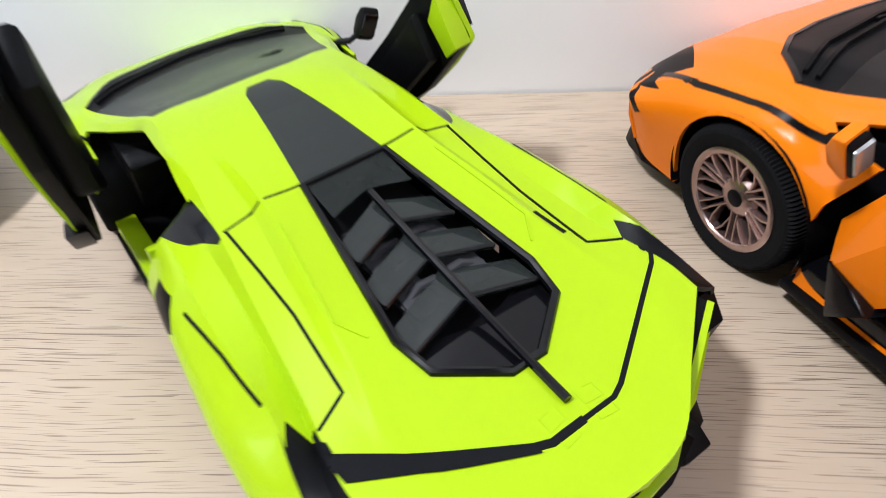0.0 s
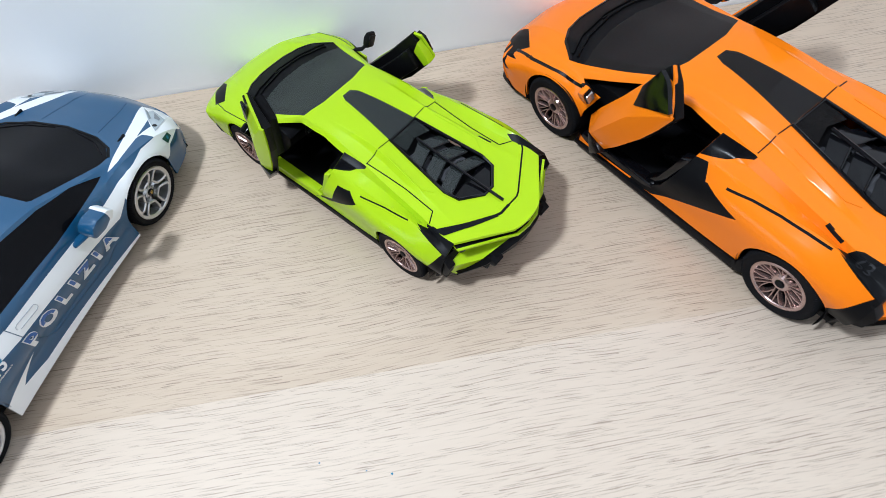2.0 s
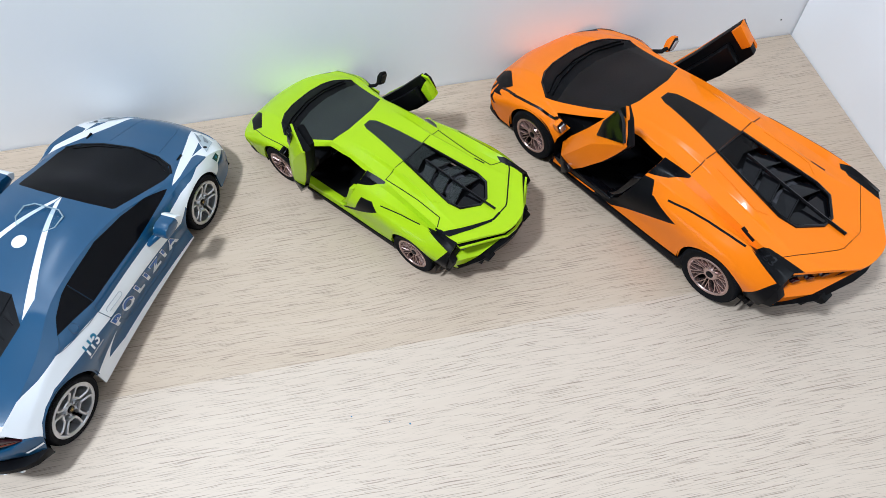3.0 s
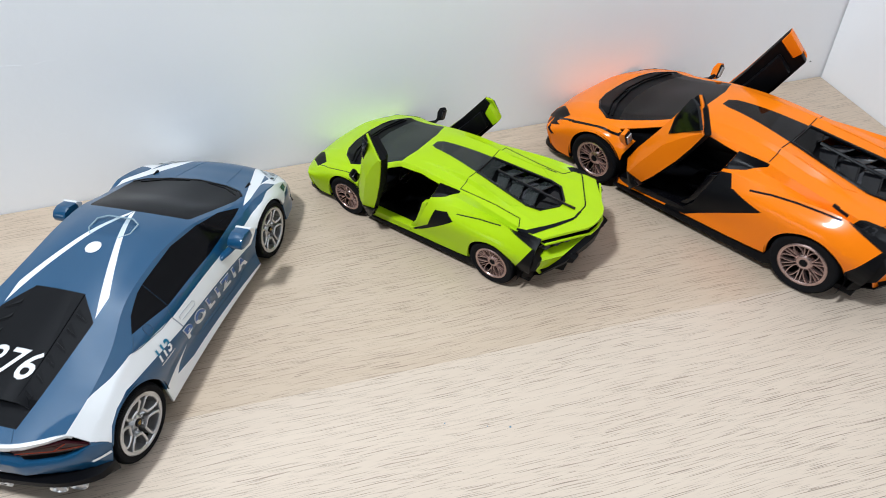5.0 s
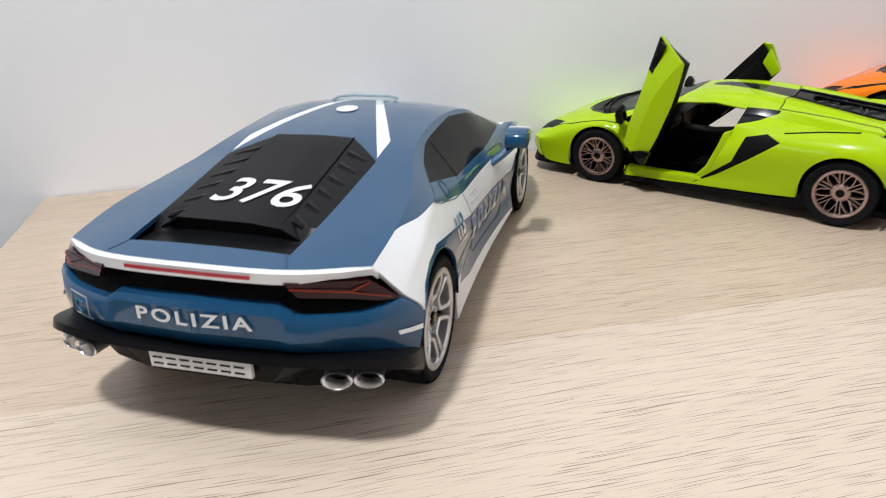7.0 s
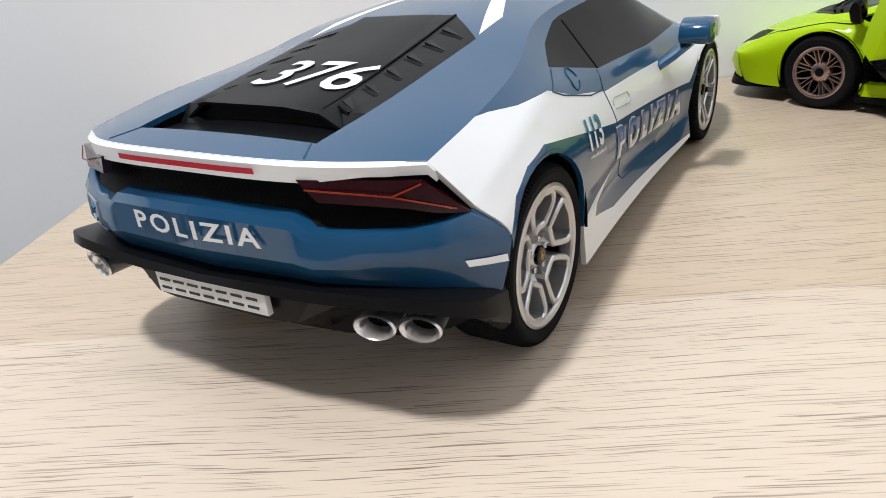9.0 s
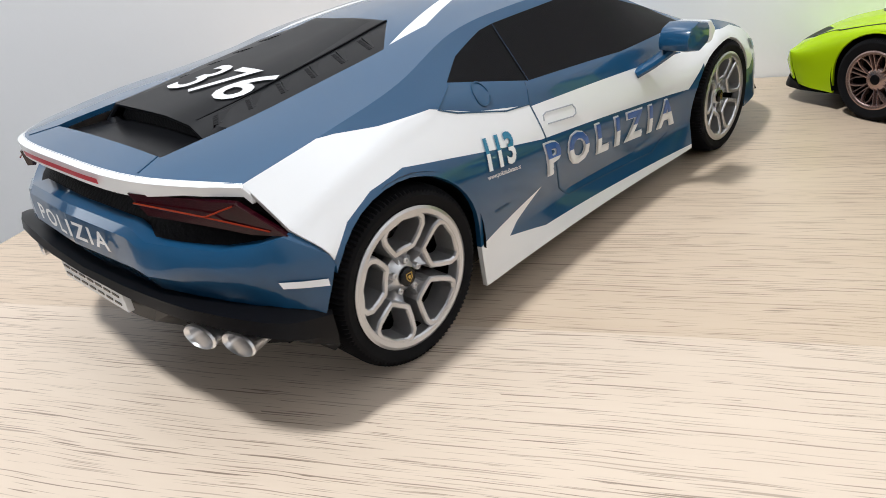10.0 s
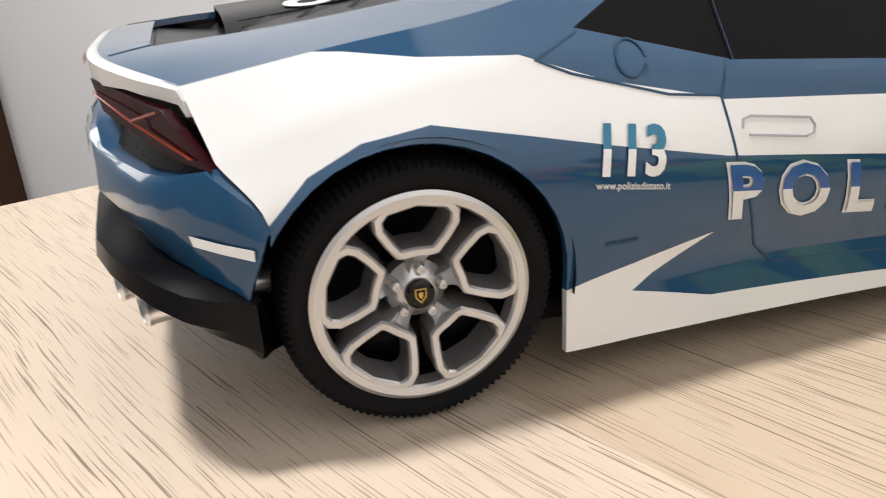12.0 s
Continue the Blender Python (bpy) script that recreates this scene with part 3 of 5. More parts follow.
def add_wheel(car, k, x, y, z, r, rim_r, width, style, turn, rim_mat, side):
    """One wheel under a car: tyre > rim, hub and nuts one level deeper."""
    w = width / r
    at = pose(x * k, y * k, z * k, 0, turn, 0 if side > 0 else 180)
    s = r * k
    wheel = part("wheel", tyre_mesh(rim_r, w), RUBBER, car, "black treaded tyre with a %s rim" % ("silver five-spoke" if style == "pod" else "bronze lattice"), s)
    wheel.matrix_local = at
    part("rim", join(lip_mesh(rim_r, w), pod_spokes(rim_r, w) if style == "pod" else lattice_spokes(rim_r, w)), rim_mat, wheel, "", s, 28)
    part("brake_disc", dish_mesh(rim_r, w), MESH_BLACK, wheel, "", s)
    cap_r = 0.108 if style == "pod" else 0.12
    part("hub_cap", lathe([(cap_r, w * 0.60), (cap_r, w * 0.755), (cap_r * 0.8, w * 0.79), (0.001, w * 0.79)], 28), BLACK if style != "pod" else GLOSS_BLACK, wheel, "", s)
    if style == "pod":
        shield = band([(-.038, .048), (.038, .048), (.036, -.012), (0, -.055), (-.036, -.012)], .007, w * 0.80, .02, True)
        part("emblem", join(shield, prism([(-.018, .02), (.0, .028), (.02, .015), (.012, -.01), (.0, -.028), (-.014, -.01)], w * 0.785, w * 0.80, "y")), BRASS, wheel, "gold shield emblem", s)
        for i in range(5):
            cx, cz = polar(0.178, 97 + 72 * i)
            nut = lathe([(0.036, w * 0.50), (0.036, w * 0.70), (0.028, w * 0.72), (0.016, w * 0.72), (0.015, w * 0.69), (0.001, w * 0.69)], 14)
            nut.transform(Matrix.Translation((cx, 0, cz)))
            part("wheel_nut", nut, SILVER, wheel, "", s)
    return wheel


BRASS = plain("brass_emblem", (0.55, 0.38, 0.10), 0.3, 0.9)

# The blue police car. Lengths in metres of the full-size car; x ahead, y left.
def police_rails():
    mid = [(2.29, 0, .40), (2.17, 0, .512), (1.87, 0, .612), (1.52, 0, .715), (1.05, 0, .89), (.72, 0, 1.04), (.42, 0, 1.14), (.10, 0, 1.20), (-.30, 0, 1.195),
           (-.68, 0, 1.16), (-1.10, 0, 1.08), (-1.60, 0, .99), (-2.05, 0, .925)]
    top = [(2.26, .35, .40), (2.145, .37, .508), (1.86, .38, .608), (1.49, .42, .712), (1.02, .42, .885), (.70, .40, 1.03), (.41, .38, 1.13), (.10, .37, 1.188), (-.30, .36, 1.183),
           (-.66, .36, 1.145), (-1.10, .40, 1.062), (-1.58, .44, .975), (-2.02, .456, .92)]
    rail = [(2.17, .68, .40), (2.06, .71, .505), (1.81, .70, .622), (1.40, .72, .75), (1.18, .735, .81), (.82, .69, .945), (.48, .65, 1.08), (.10, .62, 1.138), (-.30, .61, 1.14),
            (-.66, .635, 1.110), (-1.08, .745, 1.018), (-1.50, .795, .953), (-1.84, .785, .888)]
    belt = [(2.08, .81, .37), (1.99, .84, .48), (1.75, .85, .645), (1.36, .85, .775), (1.10, .83, .785), (.80, .83, .775), (.48, .835, .785), (.10, .84, .80), (-.30, .845, .825),
            (-.66, .835, .87), (-1.04, .845, .917), (-1.45, .90, .85), (-1.79, .905, .738)]
    wide = [(2.03, .84, .30), (1.94, .875, .38), (1.72, .92, .50), (1.33, .945, .66), (1.02, .935, .58), (.78, .915, .53), (.48, .91, .52), (.10, .915, .53), (-.30, .925, .55),
            (-.68, .94, .59), (-1.02, .955, .65), (-1.36, .972, .68), (-1.70, .978, .612)]
    tuck = [(2.02, .84, .25), (1.93, .88, .28), (1.72, .915, .32), (1.33, .93, .36), (1.0, .92, .30), (.78, .885, .27), (.48, .868, .27), (.10, .865, .28), (-.30, .872, .29),
            (-.66, .90, .30), (-1.0, .945, .34), (-1.36, .965, .40), (-1.73, .968, .45)]
    sill = [(2.02, .85, .20), (1.93, .89, .19), (1.72, .92, .17), (1.33, .93, .15), (1.0, .93, .13), (.78, .925, .125), (.48, .92, .125), (.10, .92, .125), (-.30, .925, .125),
            (-.66, .935, .125), (-1.0, .95, .13), (-1.36, .955, .20), (-1.66, .955, .30)]
    rails = [mid, top, rail, belt, wide, tuck, sill]
    return [[(x, y * (1 + .022 * min(1, max(0, x / .9))), z) for x, y, z in r] for r in rails]


def police_car(m):
    car = tagged(empty_at("police_car", m), "blue and white model police sports car parked on the table", "toy car")
    k = K
    bm = shell(police_rails(), [False, False, True, True, False, True, True])
    strip = bm.faces.layers.int["strip"]
    for side in (-1, 1):
        def sided(f, side=side):
            return f[strip] >= 2 and f.calc_center_median().y * side > 0.3
        # wheel arches
        for x, r, h in ((1.31, .372, .328), (-1.35, .415, .40)):
            arch = [(x - r, -.1), (x + r, -.1)] + [(x + r * math.cos(radians(a)), .35 + h * math.sin(radians(a))) for a in range(0, 181, 9)]
            bmesh.ops.delete(bm, geom=carve(bm, arch, "y", lambda f, s=side: f[strip] >= 3 and f.calc_center_median().y * s > 0.3), context="FACES")
        # white side band
        for x0, x1, a0, a1, b0, b1 in ((-1.95, -1.70, .58, .608, .95, .95), (-1.70, -1.60, .608, .700, .95, .948), (-1.60, -1.47, .700, .760, .948, .944), (-1.47, -1.30, .760, .785, .944, .925),
                                       (-1.30, -1.04, .785, .734, .925, .915), (-1.04, -.80, .734, .685, .915, .838), (-.80, -.46, .685, .622, .838, .77), (-.46, .88, .622, .49, .765, .69), (.88, 1.04, .49, .60, .69, .71),
                                       (1.04, 1.24, .56, .50, .71, .742), (1.24, 1.52, .50, .45, .742, .716), (1.52, 1.72, .40, .41, .716, .655), (1.72, 1.80, .41, .478, .655, .66), (1.80, 2.06, .478, .44, .66, .62)):
            paint(carve(bm, [(x0, a0), (x1, a1), (x1, b1), (x0, b0)], "y", lambda f, x=x0: sided(f) and (x >= -1.05 or f[strip] >= 2)), 1)
        # white sill and its blade
        low = lambda f: sided(f) and f[strip] >= 3
        paint(carve(bm, [(-.99, .1), (-.99, .30), (-.72, .345), (-.72, .1)], "y", low), 1)
        paint(carve(bm, [(-.72, .345), (-.465, .40), (-.72, .262)], "y", low), 1)
        paint(carve(bm, [(-.72, .10), (-.72, .262), (-.45, .20), (-.45, .10)], "y", low), 1)
        paint(carve(bm, [(-.45, .10), (-.45, .20), (.94, .15), (.94, .10)], "y", low), 1)
        # white line beside the bonnet
        paint(carve(bm, [(1.13, side * .80), (1.39, side * .695), (2.0, side * .455), (2.16, side * .39), (2.12, side * .52), (1.96, side * .62), (1.625, side * .735), (1.29, side * .815)], "z", lambda f: f[strip] in (1, 2) and f.calc_center_median().x > 1), 1)
        paint(carve(bm, [(1.70, side * .90), (1.95, side * .63), (2.15, side * .40), (2.25, side * .60), (2.05, side * .90)], "z", lambda f: f[strip] in (1, 2) and f.calc_center_median().x > 1), 1)
        # roof line
        paint(carve(bm, [(.50, side * .004), (.40, side * .004), (-.86, side * .47), (-.64, side * .475)], "z", lambda f: f[strip] <= 1), 1)
    # openings in the skin
    glass = carve(bm, [(1.56, -.26), (1.575, 0), (1.56, .26), (1.49, .50), (1.31, .685), (1.18, .69), (.55, .585), (.525, .56), (.50, .30), (.49, 0), (.50, -.30), (.525, -.56), (.55, -.585), (1.18, -.69), (1.31, -.685), (1.49, -.50)], "z", lambda f: f[strip] <= 1)
    windscreen = take(bm, glass)
    cover = carve(bm, [(-1.90, .41), (-.90, .478), (-.66, .25), (-.66, -.25), (-.90, -.478), (-1.90, -.42)], "z", lambda f: f[strip] <= 1)
    deck = take(bm, cover)
    panes = []
    for side in (-1, 1):
        near = lambda f, s=side: f[strip] == 2 and f.calc_center_median().y * s > .3
        front = carve(bm, [(1.08, .815), (.35, .815), (-.40, .86), (-.40, 1.098), (.10, 1.115), (.48, 1.055), (.82, .945)], "y", near)
        rear = carve(bm, [(-.402, .86), (-.86, .965), (-.72, 1.032), (-.50, 1.088), (-.402, 1.098)], "y", near)
        panes.append((take(bm, front), take(bm, rear)))
    tree = BVHTree.FromBMesh(join(bm.copy(), windscreen.copy(), deck.copy(), *(p.copy() for two in panes for p in two)))
    for f in bm.faces:
        f.material_index = min(f.material_index, 1)
    part("body", bm, [BLUE, WHITE], car, "blue painted shell with white side bands", k, 32, 0.022)
    part("windscreen", windscreen, TINT, car, "dark tinted windscreen", k, thick=0.02)
    for front, rear in panes:
        part("side_window", front, TINT, car, "dark tinted side window", k, thick=0.02)
        part("quarter_window", rear, TINT, car, "", k, thick=0.02)
    for v in deck.verts:
        if v.co.x < -1.655:
            v.co.z -= .055 * (1 - .5 * max(0, (-v.co.x - 1.74) / .16))
    part("engine_cover", deck, SATIN, car, "satin black engine cover", k, thick=0.02)

    # raised middle of the engine cover, with its open mouth at the back
    def z_at(x, y):
        return on_skin(tree, x, y, "z")[0].z
    hump = bmesh.new()
    xs = [-.68 - .1 * i for i in range(10)] + [-1.64, -1.70]
    rows = []
    for x in xs:
        g = min(1, max(0, (-x - .68) / 1.0))
        up = .004 + .012 * g
        w = .252 + .026 * g
        e = w + .012 + .09 * max(0, (g - .55) / .45)
        rows.append([hump.verts.new((x, y, z_at(x, max(-w, min(0, y)) if abs(y) <= w + .001 else y) - (.012 if y < -.2 else 0) + (up if abs(y) <= w + .001 else -.006 - .03 * max(0, (g - .55) / .45)))) for y in (-e, -w, -.12, 0, .12, w, e)])
    for a, b in zip(rows, rows[1:]):
        for j in range(6):
            hump.faces.new((a[j], a[j + 1], b[j + 1], b[j]))
    bmesh.ops.recalc_face_normals(hump, faces=hump.faces)
    htree = BVHTree.FromBMesh(hump)
    scoop = part("scoop", hump, SATIN, car, "raised black scoop with an open mouth", k, 25, 0.012)
    part("scoop_mouth", prism([(-.35, .88), (.35, .88), (.35, .91), (.262, .972), (-.262, .972), (-.35, .91)], -1.675, -1.64, "x"), MESH_BLACK, scoop, "", k)
    for side in (-1, 1):
        for i in range(6):
            x = -.80 - .145 * i
            out = .425 - .010 * i
            pts = [(x + .02, side * .288), (x - .03, side * out), (x - .105, side * (out - .006)), (x - .055, side * .288)]
            slat = bmesh.new()
            lowr = [slat.verts.new((px, py, z_at(px, py) - .01)) for px, py in pts]
            upr = [slat.verts.new((px, py, z_at(px, py) + (-.004 if n in (0, 1) else .008 if n == 3 else .001))) for n, (px, py) in enumerate(pts)]
            slat.faces.new(upr), slat.faces.new(lowr[::-1])
            for a in range(4):
                b = (a + 1) % 4
                slat.faces.new((lowr[a], lowr[b], upr[b], upr[a]))
            bmesh.ops.recalc_face_normals(slat, faces=slat.faces)
            gill = part("louvre", slat, SATIN, car, "", k)
            part("gill_slot", ribbon(tree, [(x - .075, side * .292), (x - .122, side * (out - .004))], "z", .024, 1, .001), MESH_BLACK, gill, "", k)
        part("cover_seam", ribbon(tree, [(-.665, side * .252), (-1.66, side * .262)], "z", .012, proud=.006), SEAM, car, "", k)
    number = letters("376", .475, .265, .010, .22, 1.0)
    part("number_marking", stick(number, htree, lambda u, v: (-1.52 + v, .220 - u), "z", 1, .006), WHITE, car, "white number 376 on the engine cover", k)

    # rear end
    tail = across([Vector(r[-1]) for r in police_rails()[:4]], [False, False, True, True], 6)[:14]
    out = [1.0] * 11 + [.6, .3, .12]
    drop = lambda i: .062 if i < 6 else .062 - .022 * min(1, (i - 6) / 3)
    lip = grid_skin([[p + Vector((.004, 0, .001)) for p in tail], [p + Vector((-.024 * o, p.y * .008 * o, -.008)) for p, o in zip(tail, out)],
                     [p + Vector((-.022 * o, p.y * .006 * o, -drop(i))) for i, (p, o) in enumerate(zip(tail, out))], [p + Vector((.06, -p.y * .02, -drop(i) - .004)) for i, p in enumerate(tail)]], 1)
    ltree = BVHTree.FromBMesh(lip)
    part("rear_lip", lip, WHITE, car, "white rear lip", k, thick=0.008)
    part("rear_grille", grid_skin([[(-1.985, 0, .86), (-1.955, .456, .855), (-1.80, .775, .83), (-1.76, .885, .725)],
                                   [(-1.97, 0, .80), (-1.94, .456, .79), (-1.79, .77, .77), (-1.76, .88, .71)],
                                   [(-2.06, 0, .742), (-2.03, .456, .695), (-1.88, .79, .69), (-1.79, .90, .70)]]), MESH_BLACK, car, "black honeycomb grille band", k, thick=0.01)
    across_y = (0, .40, .47, .62, .74, .83, .90, .945, .977)
    edge_x = (-2.095, -2.07, -2.06, -2.005, -1.95, -1.895, -1.82, -1.752, -1.684)
    edge_z = (.755, .745, .70, .692, .69, .70, .722, .666, .612)
    low_x = (-2.12, -2.095, -2.09, -2.035, -1.98, -1.92, -1.86, -1.795, -1.728)
    low_z = (.60, .597, .585, .58, .575, .57, .56, .55, .53)
    end_x = (-2.05, -2.03, -2.03, -1.99, -1.95, -1.90, -1.86, -1.81, -1.778)
    end_z = (.49, .488, .485, .48, .475, .46, .445, .425, .40)
    bumper = grid_skin([[(x + (.06 if y < .97 else .002), y * .99, z + .004) for x, y, z in zip(edge_x, across_y, edge_z)], list(zip(edge_x, across_y, edge_z)),
                        [(x - .022, y + .001, z - .03) for x, y, z in zip(edge_x, across_y, edge_z)],
                        [(x, y + .001, z) for x, y, z in zip(low_x, across_y, low_z)], [(x, y - .018, z) for x, y, z in zip(end_x, across_y, end_z)]], 1)
    btree = BVHTree.FromBMesh(bumper)
    part("rear_bumper", bumper, BLUE, car, "blue rear bumper", k, thick=0.012)
    part("diffuser", grid_skin([[(-1.99, 0, .50), (-1.97, .45, .50), (-1.92, .80, .49), (-1.80, .92, .46), (-1.735, .955, .43)],
                                [(-2.13, 0, .505), (-2.11, .45, .515), (-2.05, .80, .52), (-1.90, .95, .46), (-1.75, .975, .425)],
                                [(-2.14, 0, .48), (-2.12, .45, .475), (-2.06, .80, .475), (-1.91, .962, .405), (-1.75, .982, .345)],
                                [(-2.09, 0, .46), (-2.07, .42, .455), (-1.98, .80, .452), (-1.88, .95, .378), (-1.75, .976, .30)],
                                [(-2.09, 0, .35), (-2.07, .34, .345), (-1.79, .80, .40), (-1.81, .93, .345), (-1.755, .955, .275)],
                                [(-1.94, 0, .25), (-1.92, .40, .25), (-1.78, .80, .34), (-1.80, .92, .315), (-1.755, .945, .268)],
                                [(-1.62, 0, .20), (-1.62, .45, .20), (-1.66, .80, .22), (-1.72, .88, .25), (-1.745, .93, .26)]]), WING, car, "black lower diffuser", k, 30, 0.005)
    part("rear_valance", grid_skin([[(-1.97, 0, .46), (-1.96, .45, .46), (-1.84, .80, .46), (-1.76, .90, .44)], [(-1.98, 0, .27), (-1.96, .45, .265), (-1.82, .78, .275), (-1.72, .86, .30)],
                                    [(-1.60, 0, .20), (-1.60, .45, .20), (-1.60, .70, .21), (-1.60, .80, .22)]], 2), BLACK, car, "black valance under the tail", k, thick=.01)
    for s in (-1, 1):
        part("diffuser_fin", prism([(-2.06, .45), (-1.85, .45), (-1.85, .26), (-1.98, .30)], s * .40 - .012, s * .40 + .012, "y", .004), BLACK, car, "", k)
        for y, x in ((.645, -2.00), (.775, -1.94)):
            pipe = lathe([(.030, -.26), (.046, -.25), (.053, -.05), (.057, .05), (.061, .066), (.056, .074), (.046, .06), (.040, .0), (.001, -.01)], 28)
            pipe.transform(pose(x, s * y, .395 if y < .7 else .380, 0, 0, 90 - 12 * s) @ Matrix.Diagonal((1.2, 1, .78, 1)))
            tube = part("exhaust_pipe", pipe, CHROME, car, "chrome oval exhaust pipe", k)
            bore = lathe([(.047, .060), (.044, .02), (.040, .004), (.001, .002)], 24)
            bore.transform(pose(x, s * y, .395 if y < .7 else .380, 0, 0, 90 - 12 * s) @ Matrix.Diagonal((1.2, 1, .78, 1)))
            part("pipe_bore", bore, BLACK, tube, "", k)
        # tail lamps
        lamp = bmesh.new()
        sh = [(-2.05, .45, .872), (-1.885, .79, .842), (-1.800, .905, .720), (-1.87, .82, .735), (-1.93, .74, .765), (-2.03, .50, .795)]
        lamp.faces.new([lamp.verts.new((x - .004, s * y, z)) for x, y, z in sh])
        bmesh.ops.recalc_face_normals(lamp, faces=lamp.faces)
        unit = part("tail_lamp", lamp, RED_LENS, car, "dark red tail lamp", k, thick=0.03)
        part("lamp_strip", rod([(-2.055, s * .475, .842), (-1.958, s * .72, .808), (-1.838, s * .868, .742)], .0030, 6), AMBER_LENS, unit, "thin orange light line", k)
        part("lamp_strip", rod([(-1.958, s * .72, .808), (-1.897, s * .79, .836)], .0030, 6), AMBER_LENS, unit, "", k)
        # side reflector
        refl = flat_poly([(-1.865, .580), (-1.735, .556), (-1.735, .532), (-1.86, .558)])
        part("reflector", stick(refl, btree, lambda u, v: (u, v), "y", -s, .008), WHITE, car, "white side reflector line", k)
    strip_light = stick(flat_poly([(-.31, .886), (.31, .886), (.31, .906), (-.31, .906)]), ltree, lambda u, v: (u, v), "x", 1, .012, .05)
    part("brake_light", strip_light, RED_MARK, car, "thin red high brake light", k)
    # plate: white with unreadable dark marks
    plate = part("plate", block((-2.122, -.27, .385), (-2.098, .255, .472), .003), PALE, car, "white plate with dark bars", k)
    for i in range(7):
        y = .215 - .07 * i
        part("plate_mark", block((-2.125, y - .029, .405), (-2.121, y + .021, .414)), GLOSS_BLACK, plate, "", k)
        part("plate_mark", block((-2.125, y - .029, .438), (-2.121, y + .021, .447)), GLOSS_BLACK, plate, "", k)
    word = letters("POLIZIA", .575, .07, .022, 0, 1.25)
    part("rear_lettering", stick(word, btree, lambda u, v: (.27 - u, .643 + v), "x", 1, .016), PALE, car, "pale letters reading POLIZIA", k)
    badge = ribbon(btree, [(.605, .545), (.745, .545), (.745, .665), (.605, .665)], "x", .007, 1, .006, True)
    part("sticker", badge, SEAM_GREY, car, "square outline of a clear sticker", k)
    crest = ribbon(btree, [(.645, .59), (.675, .57), (.705, .59), (.705, .63), (.645, .63)], "x", .008, 1, .006, True)
    part("sticker", crest, TEAL, car, "small teal crest", k)

    # side lettering, blue above the band's edge and pale below it
    base = lambda x: .455 - (x + .46) * .095
    for bold, mat, label, up, keep in ((.060, WHITE, "white outline of the lettering", .004, 0), (.030, NAVY, "navy upper halves of the letters POLIZIA", .010, 1), (.030, PALE, "pale lower halves of the letters", .010, -1)):
        word = letters("POLIZIA", 1.19, .160, bold, 0, 1.6)
        if bold > .05:
            word.transform(Matrix.Translation((-.008, -.008, 0)) @ Matrix.Diagonal((1.0134, 1.1, 1, 1)))
        if keep:
            bmesh.ops.bisect_plane(word, geom=[*word.verts, *word.edges, *word.faces], dist=1e-6, plane_co=(0, .085, 0), plane_no=(0, keep, 0), clear_inner=True)
        part("side_lettering", stick(word, tree, lambda u, v: (-.425 + u - .22 * v, base(-.425 + u) - .012 + v), "y", 1, up), mat, car, label, k)
    for mat, keep in ((TEAL, 1), (WHITE, -1)):
        num = letters("113", .20, .13, .030, .16, 1.0)
        bmesh.ops.bisect_plane(num, geom=[*num.verts, *num.edges, *num.faces], dist=1e-6, plane_co=(0, .068, 0), plane_no=(0, keep, 0), clear_inner=True)
        part("side_number", stick(num, tree, lambda u, v: (-.855 + u, .615 - .12 * u + v), "y", 1, .006), mat, car, "number 113, teal above and pale below", k)
    web = letters("www.poliziadistato.it", .225, .026, .012)
    part("fine_print", stick(web, tree, lambda u, v: (-.872 + u, .580 - .13 * u + v), "y", 1, .005), PALE, car, "small pale web address", k)

    # a tiny dark badge, as plain bars
    for i in range(5):
        bar = flat_poly([(0, 0), (.015, .002), (.016, .013), (.001, .011)])
        part("fine_print", stick(bar, tree, lambda u, v, i=i: (-.82 + .021 * i + u, .416 + v), "y", 1, .005), SEAM_BLUE, car, "", k)

    # panel gaps, handle and fuel cap
    for s in (1, -1):
        part("door_seam", ribbon(tree, [(-.43, .86), (-.46, .77), (-.43, .62), (-.30, .33), (-.22, .26), (.55, .22), (.72, .28)], "y", .010, s, .002), SEAM_BLUE, car, "", k)
        part("scoop_edge", ribbon(tree, [(-.86, .955), (-1.0, .90), (-.90, .862), (-.62, .79), (-.46, .775)], "y", .009, s, .002), SEAM_BLUE, car, "", k)
        part("handle_outline", ribbon(tree, [(-.385, .668), (-.19, .645), (-.163, .652), (-.157, .672), (-.172, .694), (-.375, .716), (-.40, .709), (-.405, .686)], "y", .008, s, .003, True), SEAM_GREY, car, "", k)
        part("fuel_cap", ribbon(tree, disc_poly(-.72, .885, .045, 18), "y", .009, s, .004, True), SEAM_BLUE, car, "", k)
        part("window_seam", ribbon(tree, [(-.41, .86), (-.41, 1.08)], "y", .006, s, .003), SEAM, car, "", k)
        part("bonnet_seam", ribbon(tree, [(1.60, s * .33), (2.0, s * .28), (2.14, s * .24)], "z", .008, 1, .002), SEAM_BLUE, car, "", k)
        part("deck_seam", ribbon(tree, [(-1.90, s * .40), (-2.0, s * .45)], "z", .008, 1, .002), SEAM_BLUE, car, "", k)
        # headlamp
        lampb = flat_poly([(2.125, s * .445), (2.085, s * .525), (2.135, s * .535), (2.045, s * .735), (1.815, s * .815), (1.95, s * .635)])
        lamp = part("headlamp", stick(lampb, tree, lambda u, v: (u, v), "z", 1, .006, .03), LAMP_GLASS, car, "clear grey star-shaped headlamp", k)
        facet = flat_poly([(2.105, s * .475), (2.075, s * .53), (1.985, s * .64), (1.965, s * .63)])
        part("lamp_facet", stick(facet, tree, lambda u, v: (u, v), "z", 1, .010, .03), LAMP_DARK, lamp, "", k)
